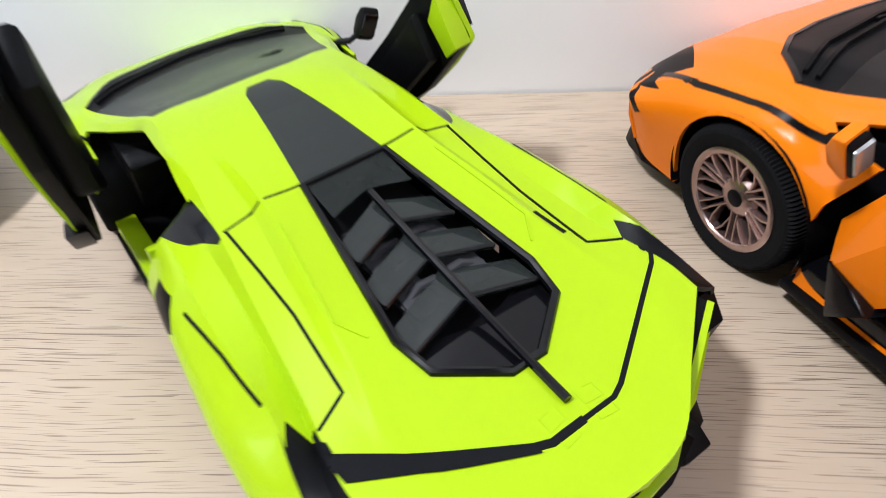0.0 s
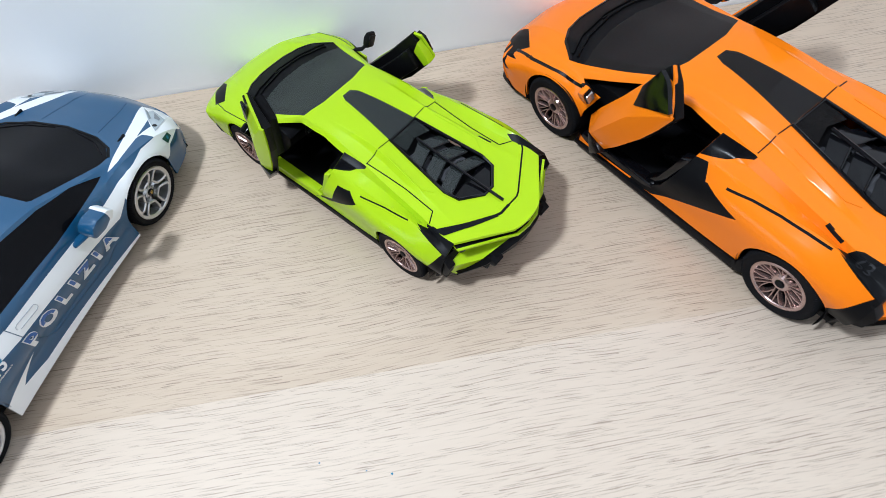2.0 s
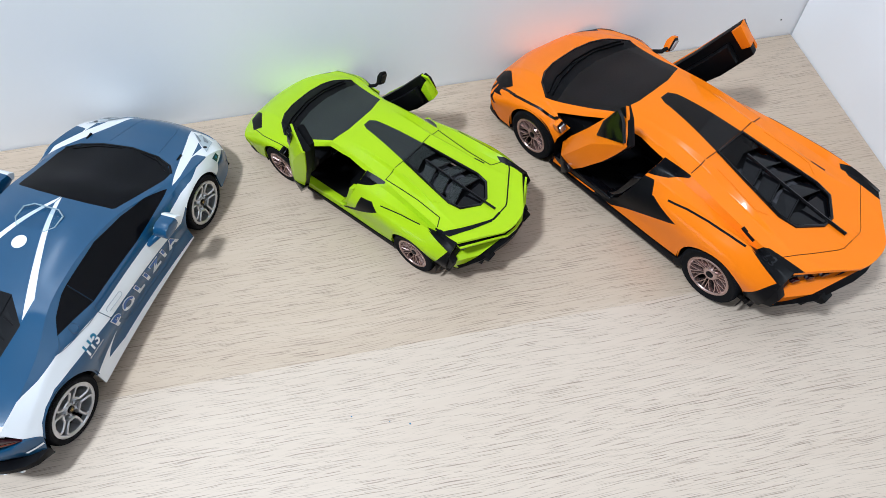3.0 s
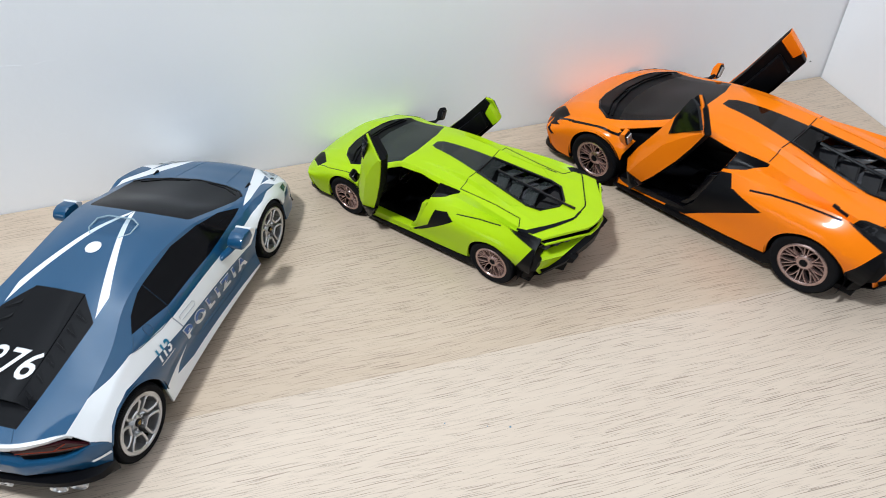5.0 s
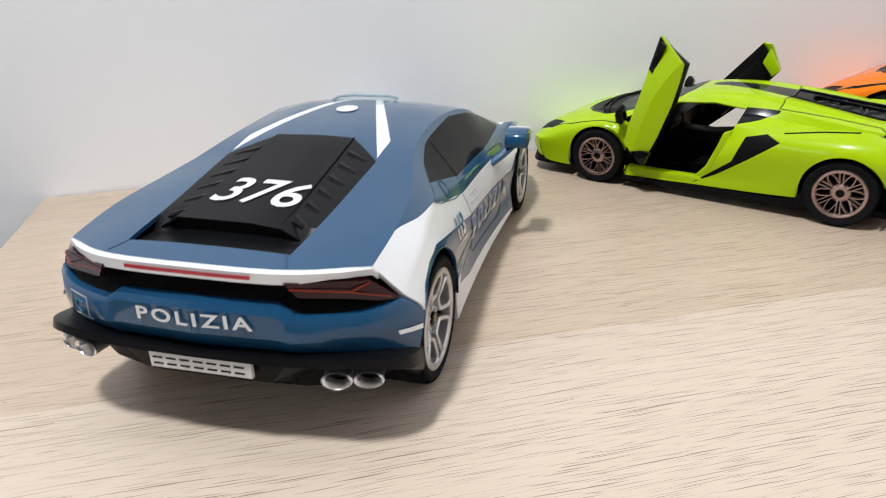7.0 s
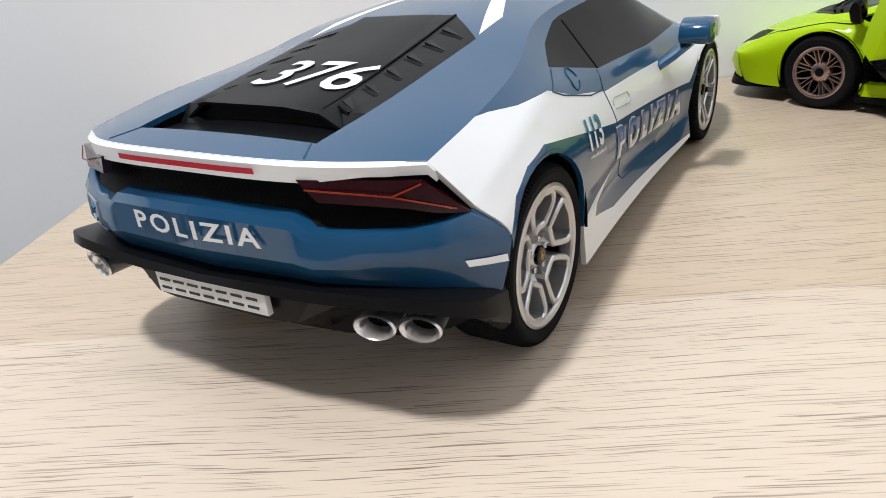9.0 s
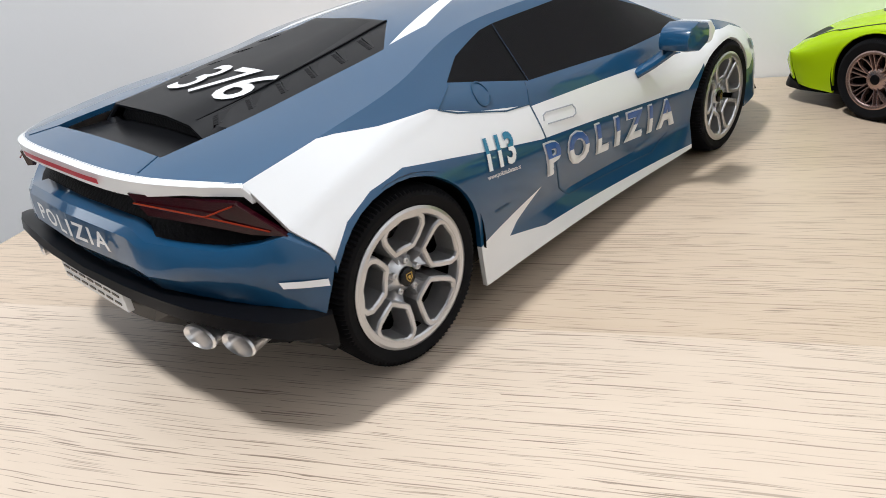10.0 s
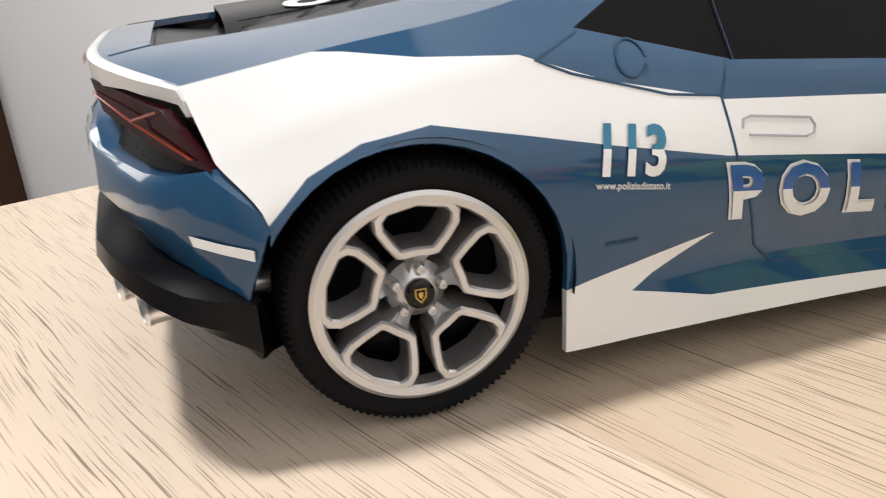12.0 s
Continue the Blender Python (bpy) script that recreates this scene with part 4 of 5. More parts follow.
        core = flat_poly([(2.095, s * .585), (2.03, s * .70), (1.985, s * .725), (2.0, s * .66)])
        part("lamp_facet", stick(core, tree, lambda u, v: (u, v), "z", 1, .010, .03), LAMP_DARK, lamp, "", k)
        bowl = flat_poly(disc_poly(1.895, s * .745, .022, 12))
        part("reflector_bowl", stick(bowl, tree, lambda u, v: (u, v), "z", 1, .010), GLOSS_BLACK, lamp, "", k)
        shield = flat_poly([(1.77, .58), (1.88, .555), (1.89, .50), (1.79, .505)])
        badge = part("sticker", stick(shield, tree, lambda u, v: (u, v), "y", s, .007, .03), DEEP_TEAL, car, "small dark teal crest sticker", k)
        part("sticker_mark", stick(flat_poly(disc_poly(1.835, .535, .016, 12)), tree, lambda u, v: (u, v), "y", s, .010), TEAL, badge, "", k)
        # mirror
        arm = part("mirror", rod([(.44, -s * .86, .68), (.50, -s * .92, .72), (.56, -s * .985, .775), (.60, -s * 1.01, .80)], .048, 10, flat=.55), BLUE, car, "blue wing mirror on a rising arm", k)
        head = prism([(.49, .79), (.62, .765), (.74, .80), (.775, .845), (.72, .895), (.60, .92), (.52, .90), (.485, .85)], -.085, .085, "y", .04)
        part("mirror_head", head, BLUE, arm, "", k, m=pose(0, -s * 1.04, 0))
        part("mirror_edge", prism([(.705, .785), (.745, .795), (.785, .845), (.73, .900), (.70, .905)], -.088, .088, "y", .02), WHITE, arm, "white front edge", k, m=pose(0, -s * 1.04, 0))
    dot = flat_poly(disc_poly(0, 0, .075, 24))
    part("roof_dot", stick(dot, tree, lambda u, v: (-.15 + u, v), "z", 1, .006, .03), WHITE, car, "white round dot on the roof", k)
    # beacon: a clear flat bar on two feet
    bar = prism([(.02, -.16), (.10, -.23), (.24, -.23), (.30, -.14), (.30, .14), (.24, .23), (.10, .23), (.02, .16)], 1.180, 1.212, "z", .01)
    beacon = part("beacon", bar, SMOKE_BLUE, car, "clear blue roof beacon", k)
    for y in (-.19, 0, .19):
        part("beacon_foot", block((.05, y - .018, 1.15), (.10, y + .018, 1.182), .006), RIM, beacon, "", k)
    part("beacon_rim", rod([(x, y, 1.197) for x, y in ((.02, -.16), (.10, -.23), (.24, -.23), (.30, -.14), (.30, .14), (.24, .23), (.10, .23), (.02, .16))], .008, 6, True), RIM, beacon, "", k)
    for s in (1, -1):
        wiper = ribbon(tree, [(1.535, s * .12 - .02), (1.47, s * .40), (1.33, s * .60)], "z", .012, 1, .007)
        part("wiper", wiper, BLACK, car, "", k)
    part("windscreen_shade", ribbon(tree, [(1.31, -.69), (1.43, -.59), (1.535, -.36), (1.575, 0), (1.535, .36), (1.43, .59), (1.31, .69)], "z", .036, 1, .004), BLACK, car, "", k)

    # underbody, front splitter and wheel housings
    part("floor_pan", block((-1.55, -.80, .15), (1.95, .80, .22), .01), BLACK, car, "", k)
    part("front_splitter", grid_skin([[(2.22, 0, .26), (2.19, .36, .26), (2.10, .72, .25), (2.02, .86, .24)], [(2.25, 0, .20), (2.22, .36, .20), (2.13, .72, .19), (2.03, .88, .19)],
                                      [(1.8, 0, .17), (1.8, .36, .17), (1.8, .72, .17), (1.8, .85, .17)]]), BLACK, car, "", k, thick=.01)
    part("nose", grid_skin([[(2.29, 0, .40), (2.26, .355, .40), (2.17, .69, .40), (2.08, .82, .37), (2.03, .855, .30)],
                            [(2.31, 0, .33), (2.28, .355, .33), (2.19, .69, .33), (2.09, .83, .31), (2.03, .86, .27)],
                            [(2.28, 0, .25), (2.25, .36, .25), (2.16, .71, .24), (2.07, .84, .23), (2.02, .87, .2)]]), BLUE, car, "blue nose", k, thick=.01)
    for x, r, deep in ((1.31, .338, .045), (-1.325, .40, .08)):
        for s in (-1, 1):
            well = lathe([(r, -.25), (r + .012, 0.0), (r + .012, deep)], 40)
            bmesh.ops.bisect_plane(well, geom=[*well.verts, *well.edges, *well.faces], plane_co=(0, 0, -.05), plane_no=(0, 0, -1), clear_outer=True)
            well.transform(pose(x, s * .87, .35, 0, 0, 0 if s > 0 else 180))
            part("wheel_housing", well, BLACK, car, "", k)
            part("housing_wall", block((x - r, s * .60 - .01, .15), (x + r, s * .60 + .01, .70)), BLACK, car, "", k)
    for x, z, r, w in ((1.31, .335, .335, .125), (-1.33, .357, .357, .15)):
        for s in (-1, 1):
            add_wheel(car, k, x, s * (.955 + (.018 if x > 0 else 0) - w), z, r, .778, w, "pod", 5 if x > 0 else 1, SILVER, s)
    # shear and lift added to the tail, so that it meets the measured points
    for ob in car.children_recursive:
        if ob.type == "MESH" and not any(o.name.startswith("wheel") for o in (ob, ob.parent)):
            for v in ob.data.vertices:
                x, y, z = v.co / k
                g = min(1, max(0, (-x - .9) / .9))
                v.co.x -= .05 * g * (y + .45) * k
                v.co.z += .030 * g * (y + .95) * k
    return car


SMOKE_BLUE = smoked("clear_blue_smoke", (0.93, 0.97, 0.99), 0.08, 0.94, 0.6)
RIM = smoked("clear_rim", (0.9, 0.95, 0.98), 0.05, 0.35, 1.0, (0.45, 0.55, 0.60))
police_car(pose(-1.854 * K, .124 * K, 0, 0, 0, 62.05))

# The two open-doored sports cars: the same shape at two scales. x ahead, y left, metres of the full-size car.
def wedge_rails(nose):
    mid = [(2.45, 0, .36), (2.33, 0, .45), (2.0, 0, .565), (1.62, 0, .69), (1.15, 0, .87), (.78, 0, 1.02), (.48, 0, 1.12), (.25, 0, 1.165), (-.10, 0, 1.175),
           (-.58, 0, 1.13), (-1.05, 0, 1.07), (-1.55, 0, 1.01), (-2.07, 0, .965), (-2.42, 0, .958)]
    top = [(2.42, .30, .36), (2.30, .30, .455), (1.98, .32, .57), (1.57, .36, .70), (1.12, .36, .87), (.76, .33, 1.015), (.47, .30, 1.115), (.25, .28, 1.16), (-.10, .26, 1.17),
           (-.58, .24, 1.13), (-1.05, .30, 1.065), (-1.52, .36, 1.0), (-2.0, .40, .96), (-2.38, .22, .958)]
    rail = [(2.36, .62, .38), (2.25, .64, .46), (1.93, .66, .585), (1.50, .74, .725), (1.22, .775, .80), (.85, .69, .945), (.50, .555, 1.08), (.25, .56, 1.105), (-.10, .575, 1.11),
            (-.57, .62, 1.06), (-1.05, .67, 1.01), (-1.50, .715, .97), (-1.83, .765, .965), (-1.985, .756, .956)]
    belt = [(2.22, .86, .44), (2.12, .90, .49), (1.85, .89, .63), (1.42, .87, .765), (1.15, .87, .79), (.85, .87, .785), (.50, .87, .79), (.25, .87, .81), (-.10, .84, .86),
            (-.45, .82, .92), (-1.0, .838, .957), (-1.45, .832, .98), (-1.75, .87, .925), (-1.98, .90, .85)]
    wide = [(2.12, .97, .46), (2.02, .985, .47), (1.78, .98, .56), (1.38, .985, .69), (1.05, .955, .60), (.80, .93, .52), (.50, .93, .50), (.25, .94, .52), (-.10, .955, .57),
            (-.60, .985, .74), (-1.0, 1.01, .77), (-1.35, 1.025, .775), (-1.70, 1.01, .71), (-1.96, .97, .62)]
    tuck = [(2.10, .95, .32), (2.0, .96, .30), (1.75, .96, .30), (1.35, .96, .36), (1.05, .93, .30), (.80, .90, .28), (.50, .90, .27), (.25, .91, .28), (-.10, .93, .30),
            (-.60, .95, .36), (-1.0, .98, .42), (-1.35, 1.0, .42), (-1.70, .95, .45), (-1.92, .92, .42)]
    sill = [(2.06, .92, .18), (1.97, .94, .17), (1.75, .94, .16), (1.35, .94, .15), (1.05, .935, .15), (.80, .93, .155), (.50, .93, .165), (.25, .93, .175), (-.10, .935, .19),
            (-.60, .945, .21), (-1.0, .95, .24), (-1.35, .97, .3), (-1.70, .92, .40), (-1.90, .90, .38)]
    # a raised strip with a sharp outer edge runs back beside the engine cover
    crest, foot = [], []
    for a, b in zip(top, rail):
        g = min(1, max(0, (.1 - a[0]) / .6))
        up = g * min(1, max(0, (a[0] + 1.65) / .5))
        for line, w, lift in ((crest, .5 - .06 * g, .008 + .038 * up), (foot, .62 - .04 * g, .006 + .002 * up)):
            line.append((a[0] + (b[0] - a[0]) * w, a[1] + (b[1] - a[1]) * w, a[2] + (b[2] - a[2]) * w + lift))
    # and a channel between the lid's edge and the hip
    channel = []
    for a, b in zip(rail, belt):
        g = min(1, max(0, (-.35 - a[0]) / .35)) * min(1, max(0, (a[0] + 2.0) / .35))
        w = .5 - .30 * g
        channel.append((a[0] + (b[0] - a[0]) * w, a[1] + (b[1] - a[1]) * w, a[2] + (b[2] - a[2]) * w - .065 * g))
    rails = [mid, top, crest, foot, rail, channel, belt, wide, tuck, sill]
    rails = [[(x, y, z + lift * max(0, 1 - abs(x - 1.76) / .78)) for x, y, z in r] for r, lift in zip(rails, (.15, .15, .148, .14, .115, .06, .02, 0, 0, 0))]
    return [[(x + nose * min(1, max(0, (x - 1.6) / .6)), y, z) for x, y, z in r] for r in rails]


def wedge_car(name, m, k, paint_mat, label, leaves, glass_mat, gap, vents, nose):
    car = tagged(empty_at(name, m), label, "toy car")
    bm = shell(wedge_rails(nose), [False, False, True, True, True, True, True, False, True, True], 6, 5)
    strip = bm.faces.layers.int["strip"]
    for f in bm.faces:
        f[strip] = (0, 1, 1, 1, 2, 2, 3, 4, 5)[f[strip]]
    doors, quarters = [], []
    for side in (1, -1):
        def sided(f, lowest, s=side):
            return f[strip] >= lowest and f.calc_center_median().y * s > .3
        for x, r, z in ((1.35, .375, .335), (-1.35, .40, .35)):
            arch = [(x - r, -.1), (x + r, -.1)] + [(x + r * math.cos(radians(a)), z + r * math.sin(radians(a))) for a in range(0, 181, 9)]
            bmesh.ops.delete(bm, geom=carve(bm, arch, "y", lambda f: sided(f, 3)), context="FACES")
        bays = [take(bm, carve(bm, bay, "y", lambda f: sided(f, 2))) for bay in
                ([(.87, .236), (.10, .24), (-.03, .40), (-.13, .65), (-.20, .88), (-.245, 1.045), (.10, 1.07), (.50, 1.035), (.87, .90)],
                 [(1.0, .235), (.87, .236), (.87, .775), (.97, .57), (1.0, .42)], [(.87, .775), (.87, .90), (1.12, .815), (1.02, .785)])]
        doors.append(join(*bays))
        quarters.append(take(bm, carve(bm, [(-.206, .90), (-.25, 1.06), (-.60, 1.06), (-.59, 1.03), (-.42, .955)], "y", lambda f: sided(f, 2) and f[strip] == 2)))
        black = [*vents,
                 [(-1.50, .985), (-1.93, .855), (-2.3, .85), (-2.3, 1.05)], [(-1.93, .855), (-1.73, .50), (-1.73, .3), (-2.3, .3), (-2.3, .855)]]
        for poly in black:
            paint(carve(bm, poly, "y", lambda f: sided(f, 3)), 1)
        inner = (-1.66, .70), (-1.98, .675), (-2.4, .65)
        if paint_mat is LIME:
            inner = (-1.66, .745), (-2.0, .72), (-2.4, .69)
        paint(carve(bm, [(-1.50, side * .80), *((x, side * y) for x, y in inner), (-2.4, side * 1.1), (-1.95, side * 1.0)], "z",
                    lambda f: f[strip] == 2 or (f[strip] == 1 and paint_mat is ORANGE and f.calc_center_median().x < -1.4)), 1)
        paint(carve(bm, [(2.34, side * .50), (2.18, side * .53), (1.90, side * .78), (2.02, side * .87), (2.30, side * .68)], "z",
                    lambda f: f[strip] in (1, 2) and f.calc_center_median().x > 1.7), 1)
        marks = ([(2.20, .53), (2.10, .55), (1.93, .565), (2.10, .49)], [(2.14, .50), (2.08, .49), (1.98, .43), (2.03, .40)], [(2.22, .52), (2.16, .50), (2.16, .40), (2.22, .40)])
        for poly in marks if paint_mat is ORANGE else ():
            paint(carve(bm, poly, "y", lambda f: sided(f, 2) and f.calc_center_median().x > 1.7), 1)
    screen = take(bm, carve(bm, [(1.80, -.20), (1.80, .20), (1.74, .42), (1.61, .60), (1.38, .76), (.52, .53), (.45, .25), (.445, 0), (.45, -.25), (.52, -.53), (1.38, -.76), (1.61, -.60), (1.74, -.42)], "z", lambda f: f[strip] <= 1))
    cowl = bmesh.new()
    for y0, x0, y1, x1 in ((-.80, 1.20, -.45, 1.32), (-.45, 1.32, -.2, 1.38), (-.2, 1.38, .2, 1.38), (.2, 1.38, .45, 1.32), (.45, 1.32, .80, 1.20)):
        cowl = join(cowl, take(screen, carve(screen, [(x0, y0), (2.0, y0), (2.0, y1), (x1, y1)], "z", lambda f: True)))
    spine = take(bm, carve(bm, [(.31, -.06), (.31, .06), (.22, .105), (-.585, .215), (-.585, -.215), (.22, -.105)], "z", lambda f: f[strip] <= 1))
    hatch = take(bm, carve(bm, [(-.60, .215), (-1.50, .33), (-1.68, .30), (-1.86, .07), (-1.86, -.07), (-1.68, -.30), (-1.50, -.33), (-.60, -.215)], "z", lambda f: f[strip] <= 1))
    tree = BVHTree.FromBMesh(join(bm.copy(), screen.copy(), cowl.copy(), spine.copy(), hatch.copy(), *(d.copy() for d in doors), *(q.copy() for q in quarters)))
    part("body", bm, [paint_mat, BLACK], car, "glossy plastic shell with open door bays", k, 30, .022)
    part("windscreen", screen, glass_mat, car, "smoke-tinted windscreen", k, thick=.012)
    part("cowl", cowl, BLACK, car, "black lower edge of the windscreen", k, thick=.012)
    part("roof_window", spine, glass_mat, car, "dark tapering window strip in the roof", k, thick=.012)
    for q in quarters:
        part("quarter_window", q, GLOSS_BLACK, car, "", k, thick=.02)

    def z_at(x, y):
        return on_skin(tree, x, y, "z")[0].z
    # engine bay: sunk floor, block, folded slats and a spine
    floor_bm = hatch
    for v in floor_bm.verts:
        v.co.z -= .11
    part("engine_bay", floor_bm, BLACK, car, "black engine bay below the slats", k, thick=.01)
    for s in (-1, 1):
        part("engine_head", block((-1.45, s * .13 - .07, .86), (-.80, s * .13 + .07, .985), .02), GREY, car, "", k)
        for i in range(4):
            part("runner", rod([(-.9 - .14 * i, s * .02, .99), (-.9 - .14 * i, s * .10, 1.0), (-.92 - .14 * i, s * .2, .95)], .02, 8), GREY, car, "", k)
        if paint_mat is LIME:
            part("bay_wall", prism([(-.74, .88), (-.74, .965), (-1.0, .94), (-1.40, .88)], s * .19 - .03, s * .19 + .03, "y", .01), paint_mat, car, "", k)
            part("bay_brace", prism([(-.78, .98), (-1.05, .95), (-1.05, .93), (-.78, .95)], s * .08 - .02, s * .08 + .02, "y", .005), paint_mat, car, "", k)
    rim_pts = [(-.60, .212), (-1.05, .268), (-1.50, .326), (-1.68, .296), (-1.855, .07), (-1.855, -.07), (-1.68, -.296), (-1.50, -.326), (-1.05, -.268), (-.60, -.212)]
    part("cover_rim", rod([(x, y, z_at(x, y * .97) + .002) for x, y in rim_pts], .02, 8, True), GLOSS_BLACK, car, "", k)
    for x in (-.83, -1.07, -1.31):
        half = .235 + .125 * (-x - .75)
        for s in (-1, 1):
            pts = [(x, 0), (x - .11, s * half), (x - .27, s * half * .98), (x - .19, 0)]
            slat = bmesh.new()
            up = [slat.verts.new((px, py, z_at(px, py) + (.008 if n in (0, 3) else -.008) - (.0 if n > 1 else .035))) for n, (px, py) in enumerate(pts)]
            edge = [v.co.copy() + Vector((0, 0, .002)) for v in (up[3], up[2])]
            dn = [slat.verts.new(v.co - Vector((0, 0, .022))) for v in up]
            slat.faces.new(up), slat.faces.new(dn[::-1])
            for a in range(4):
                b = (a + 1) % 4
                slat.faces.new((dn[a], dn[b], up[b], up[a]))
            bmesh.ops.recalc_face_normals(slat, faces=slat.faces)
            part("slat", slat, glass_mat if paint_mat is LIME else GLOSS_BLACK, car, "smoked folded engine slat" if paint_mat is LIME else "black folded engine slat", k)
            part("slat_edge", rod([tuple(z) for z in edge], .010, 6), GLOSS_BLACK, car, "", k)
    part("rear_panel", prism([(-1.50, .32), (-1.68, .29), (-1.85, .065), (-1.85, -.065), (-1.68, -.29), (-1.50, -.32), (-1.60, 0)], .925, .955, "z", .006), GLOSS_BLACK, car, "", k)
    part("spine_bar", rod([(x, 0, z_at(x, .0) + .018) for x in (-.82, -1.0, -1.2, -1.4, -1.6, -1.8, -1.95, -2.06)], .019, 8), GLOSS_BLACK, car, "black spine bar down the engine cover", k)
    pane = bmesh.new()
    pane.faces.new([pane.verts.new((x, y, z_at(x, y) + .002)) for x, y in ((-.605, .20), (-.605, -.20), (-.84, -.20), (-.78, 0), (-.84, .20))])
    part("engine_window", pane, glass_mat, car, "", k, thick=.01)

    # gaps and creases drawn by the moulding
    for s in (1, -1):
        part("roof_joint", ribbon(tree, [(-.585, s * .215), (-.58, s * .45), (-.575, s * .60)], "z", .014, 1, .003), SEAM, car, "", k)
        if paint_mat is LIME:
            part("lid_gap", ribbon(tree, [(-.575, s * .59), (-.88, s * .575), (-1.15, s * .567), (-1.38, s * .58), (-1.55, s * .59), (-1.62, s * .73)], "z", .018, 1, .003), SEAM, car, "", k)
        part("tail_gap", ribbon(tree, [(-1.60, s * .745), (-1.75, s * .755), (-1.79, s * .715), (-2.115, s * .20), (-2.14, s * .14), (-2.14, 0)], "z", gap if s > 0 else gap * .6, 1, .004), SEAM, car, "", k)
        hip = [(-.72, .885), (-1.08, .941), (-1.41, .972)] if paint_mat is LIME else [(-.58, .862), (-.80, .905), (-1.05, .937), (-1.30, .955), (-1.49, .962)]
        part("hip_gap", ribbon(tree, hip, "y", .022 if paint_mat is LIME else .030, -s, .004), SEAM, car, "", k)
        part("fender_line", ribbon(tree, [(2.02, s * .84), (1.75, s * .895), (1.45, s * .905), (1.25, s * .895), (1.08, s * .88)], "z", .042 if paint_mat is ORANGE else .014, 1, .004), GLOSS_BLACK, car, "black line along the front wing", k)
        if s < 0:
            part("deck_slot", ribbon(tree, [(-1.30, s * .52), (-1.46, s * .55)], "z", .035, 1, .004), SEAM, car, "", k)
        elif gap < .02:
            part("deck_slot", ribbon(tree, [(-1.33, s * .70), (-1.50, s * .725)], "z", .045, 1, .004), SEAM, car, "", k)
        else:
            # the lid stands open by a finger's width at one corner
            wedge = flat_poly([(-1.72, .745), (-1.77, .765), (-1.845, .752), (-2.0, .49), (-2.15, .19), (-2.115, .19), (-1.95, .46)])
            part("lid_opening", stick(wedge, tree, lambda u, v: (u, v), "z", 1, .006), SEAM, car, "open black gap under the rear lid", k)
        part("deck_crease", ribbon(tree, [(-.75, s * .40), (-1.30, s * .47), (-1.42, s * .40)], "z", .012, 1, .006), paint_mat, car, "", k)
        for i in range(2):
            cell = [(-2.04 - .075 * i, s * .045), (-2.10 - .075 * i, s * .045), (-2.11 - .075 * i, s * .12), (-2.05 - .075 * i, s * .12)]
            part("engraved_cell", ribbon(tree, cell, "z", .006, 1, .002, True), paint_mat, car, "", k)
        # lower black skirt and front splitter ends
        part("side_skirt", prism([(1.02, .10), (1.02, .14), (-.93, .20), (-.95, .10)], s * .86, s * .955, "y", .01), BLACK, car, "black side skirt", k)
        part("arch_blade", prism([(-.90, .22), (-.955, .235), (-1.0, .34), (-1.06, .16), (-.96, .10)], s * .86, s * .965, "y", .006), BLACK, car, "", k)
        # mirrors
        at_x = .99 + (0 if s > 0 and paint_mat is LIME else -.15 if s > 0 else -.10)
        arm = part("mirror", rod([(1.10, s * .84, .78), (at_x + .14 - .04, s * .91, .81), (at_x + .07, s * .97, .86)], .036, 8, flat=.5), BLACK, car, "black wing mirror on a short arm", k)
        lean_out = Matrix.Translation((at_x - .99, s * .98, .80)) @ pose(0, 0, 0, -s * 24) @ Matrix.Diagonal((1, 1.15, 1.05, 1) if paint_mat is LIME else (1, .8, .92, 1)) @ Matrix.Translation((0, 0, -.80))
        head = prism([(1.01, .82), (1.06, .80), (1.10, .84), (1.105, .93), (1.075, 1.005), (1.03, 1.02), (1.005, .98)], -.055, .055, "y", .022)
        part("mirror_head", head, BLACK, arm, "", k, m=lean_out)
        if paint_mat is ORANGE:
            part("mirror_cap", prism([(1.03, .80), (1.06, .785), (1.112, .835), (1.117, .935), (1.085, 1.015), (1.03, 1.028)], -.063, .063, "y", .018), paint_mat, arm, "orange mirror cap", k, m=lean_out)
        part("mirror_glass", prism([(1.02, .835), (1.018, .985), (.996, .98), (1.002, .84)], -.047, .047, "y", .006), MIRROR if paint_mat is ORANGE else GLOSS_BLACK, arm, "grey mirror glass", k, m=lean_out)
        # interior: seat
        seat = part("seat", prism([(.28, .22), (.30, .33), (-.12, .30), (-.34, .88), (-.44, .88), (-.25, .22)], s * .36 - .2, s * .36 + .2, "y", .04), BLACK, car, "black bucket seat", k)
        part("headrest", prism([(-.33, .86), (-.36, 1.0), (-.44, 1.0), (-.43, .86)], s * .36 - .1, s * .36 + .1, "y", .03), BLACK, seat, "", k)
        part("seat_bolster", prism([(.26, .32), (-.10, .42), (-.28, .80), (-.36, .80), (-.18, .30)], s * .36 - .235, s * .36 - .175, "y", .02), MESH_BLACK, seat, "", k)
        part("seat_bolster", prism([(.26, .32), (-.10, .42), (-.28, .80), (-.36, .80), (-.18, .30)], s * .36 + .175, s * .36 + .235, "y", .02), MESH_BLACK, seat, "", k)
        part("inner_sill", prism([(1.0, .16), (1.0, .26), (-.2, .27), (-.2, .18)], s * .80, s * .925, "y", .012), paint_mat if paint_mat is LIME else GLOSS_BLACK, car, "", k)
        part("door_post", prism([(.19, .235), (.05, .40), (-.05, .65), (-.10, .80), (-.19, .84), (-.13, .62), (-.03, .40), (.09, .235)], s * .78, s * .89, "y", .012), paint_mat if paint_mat is LIME else GLOSS_BLACK, car, "", k)
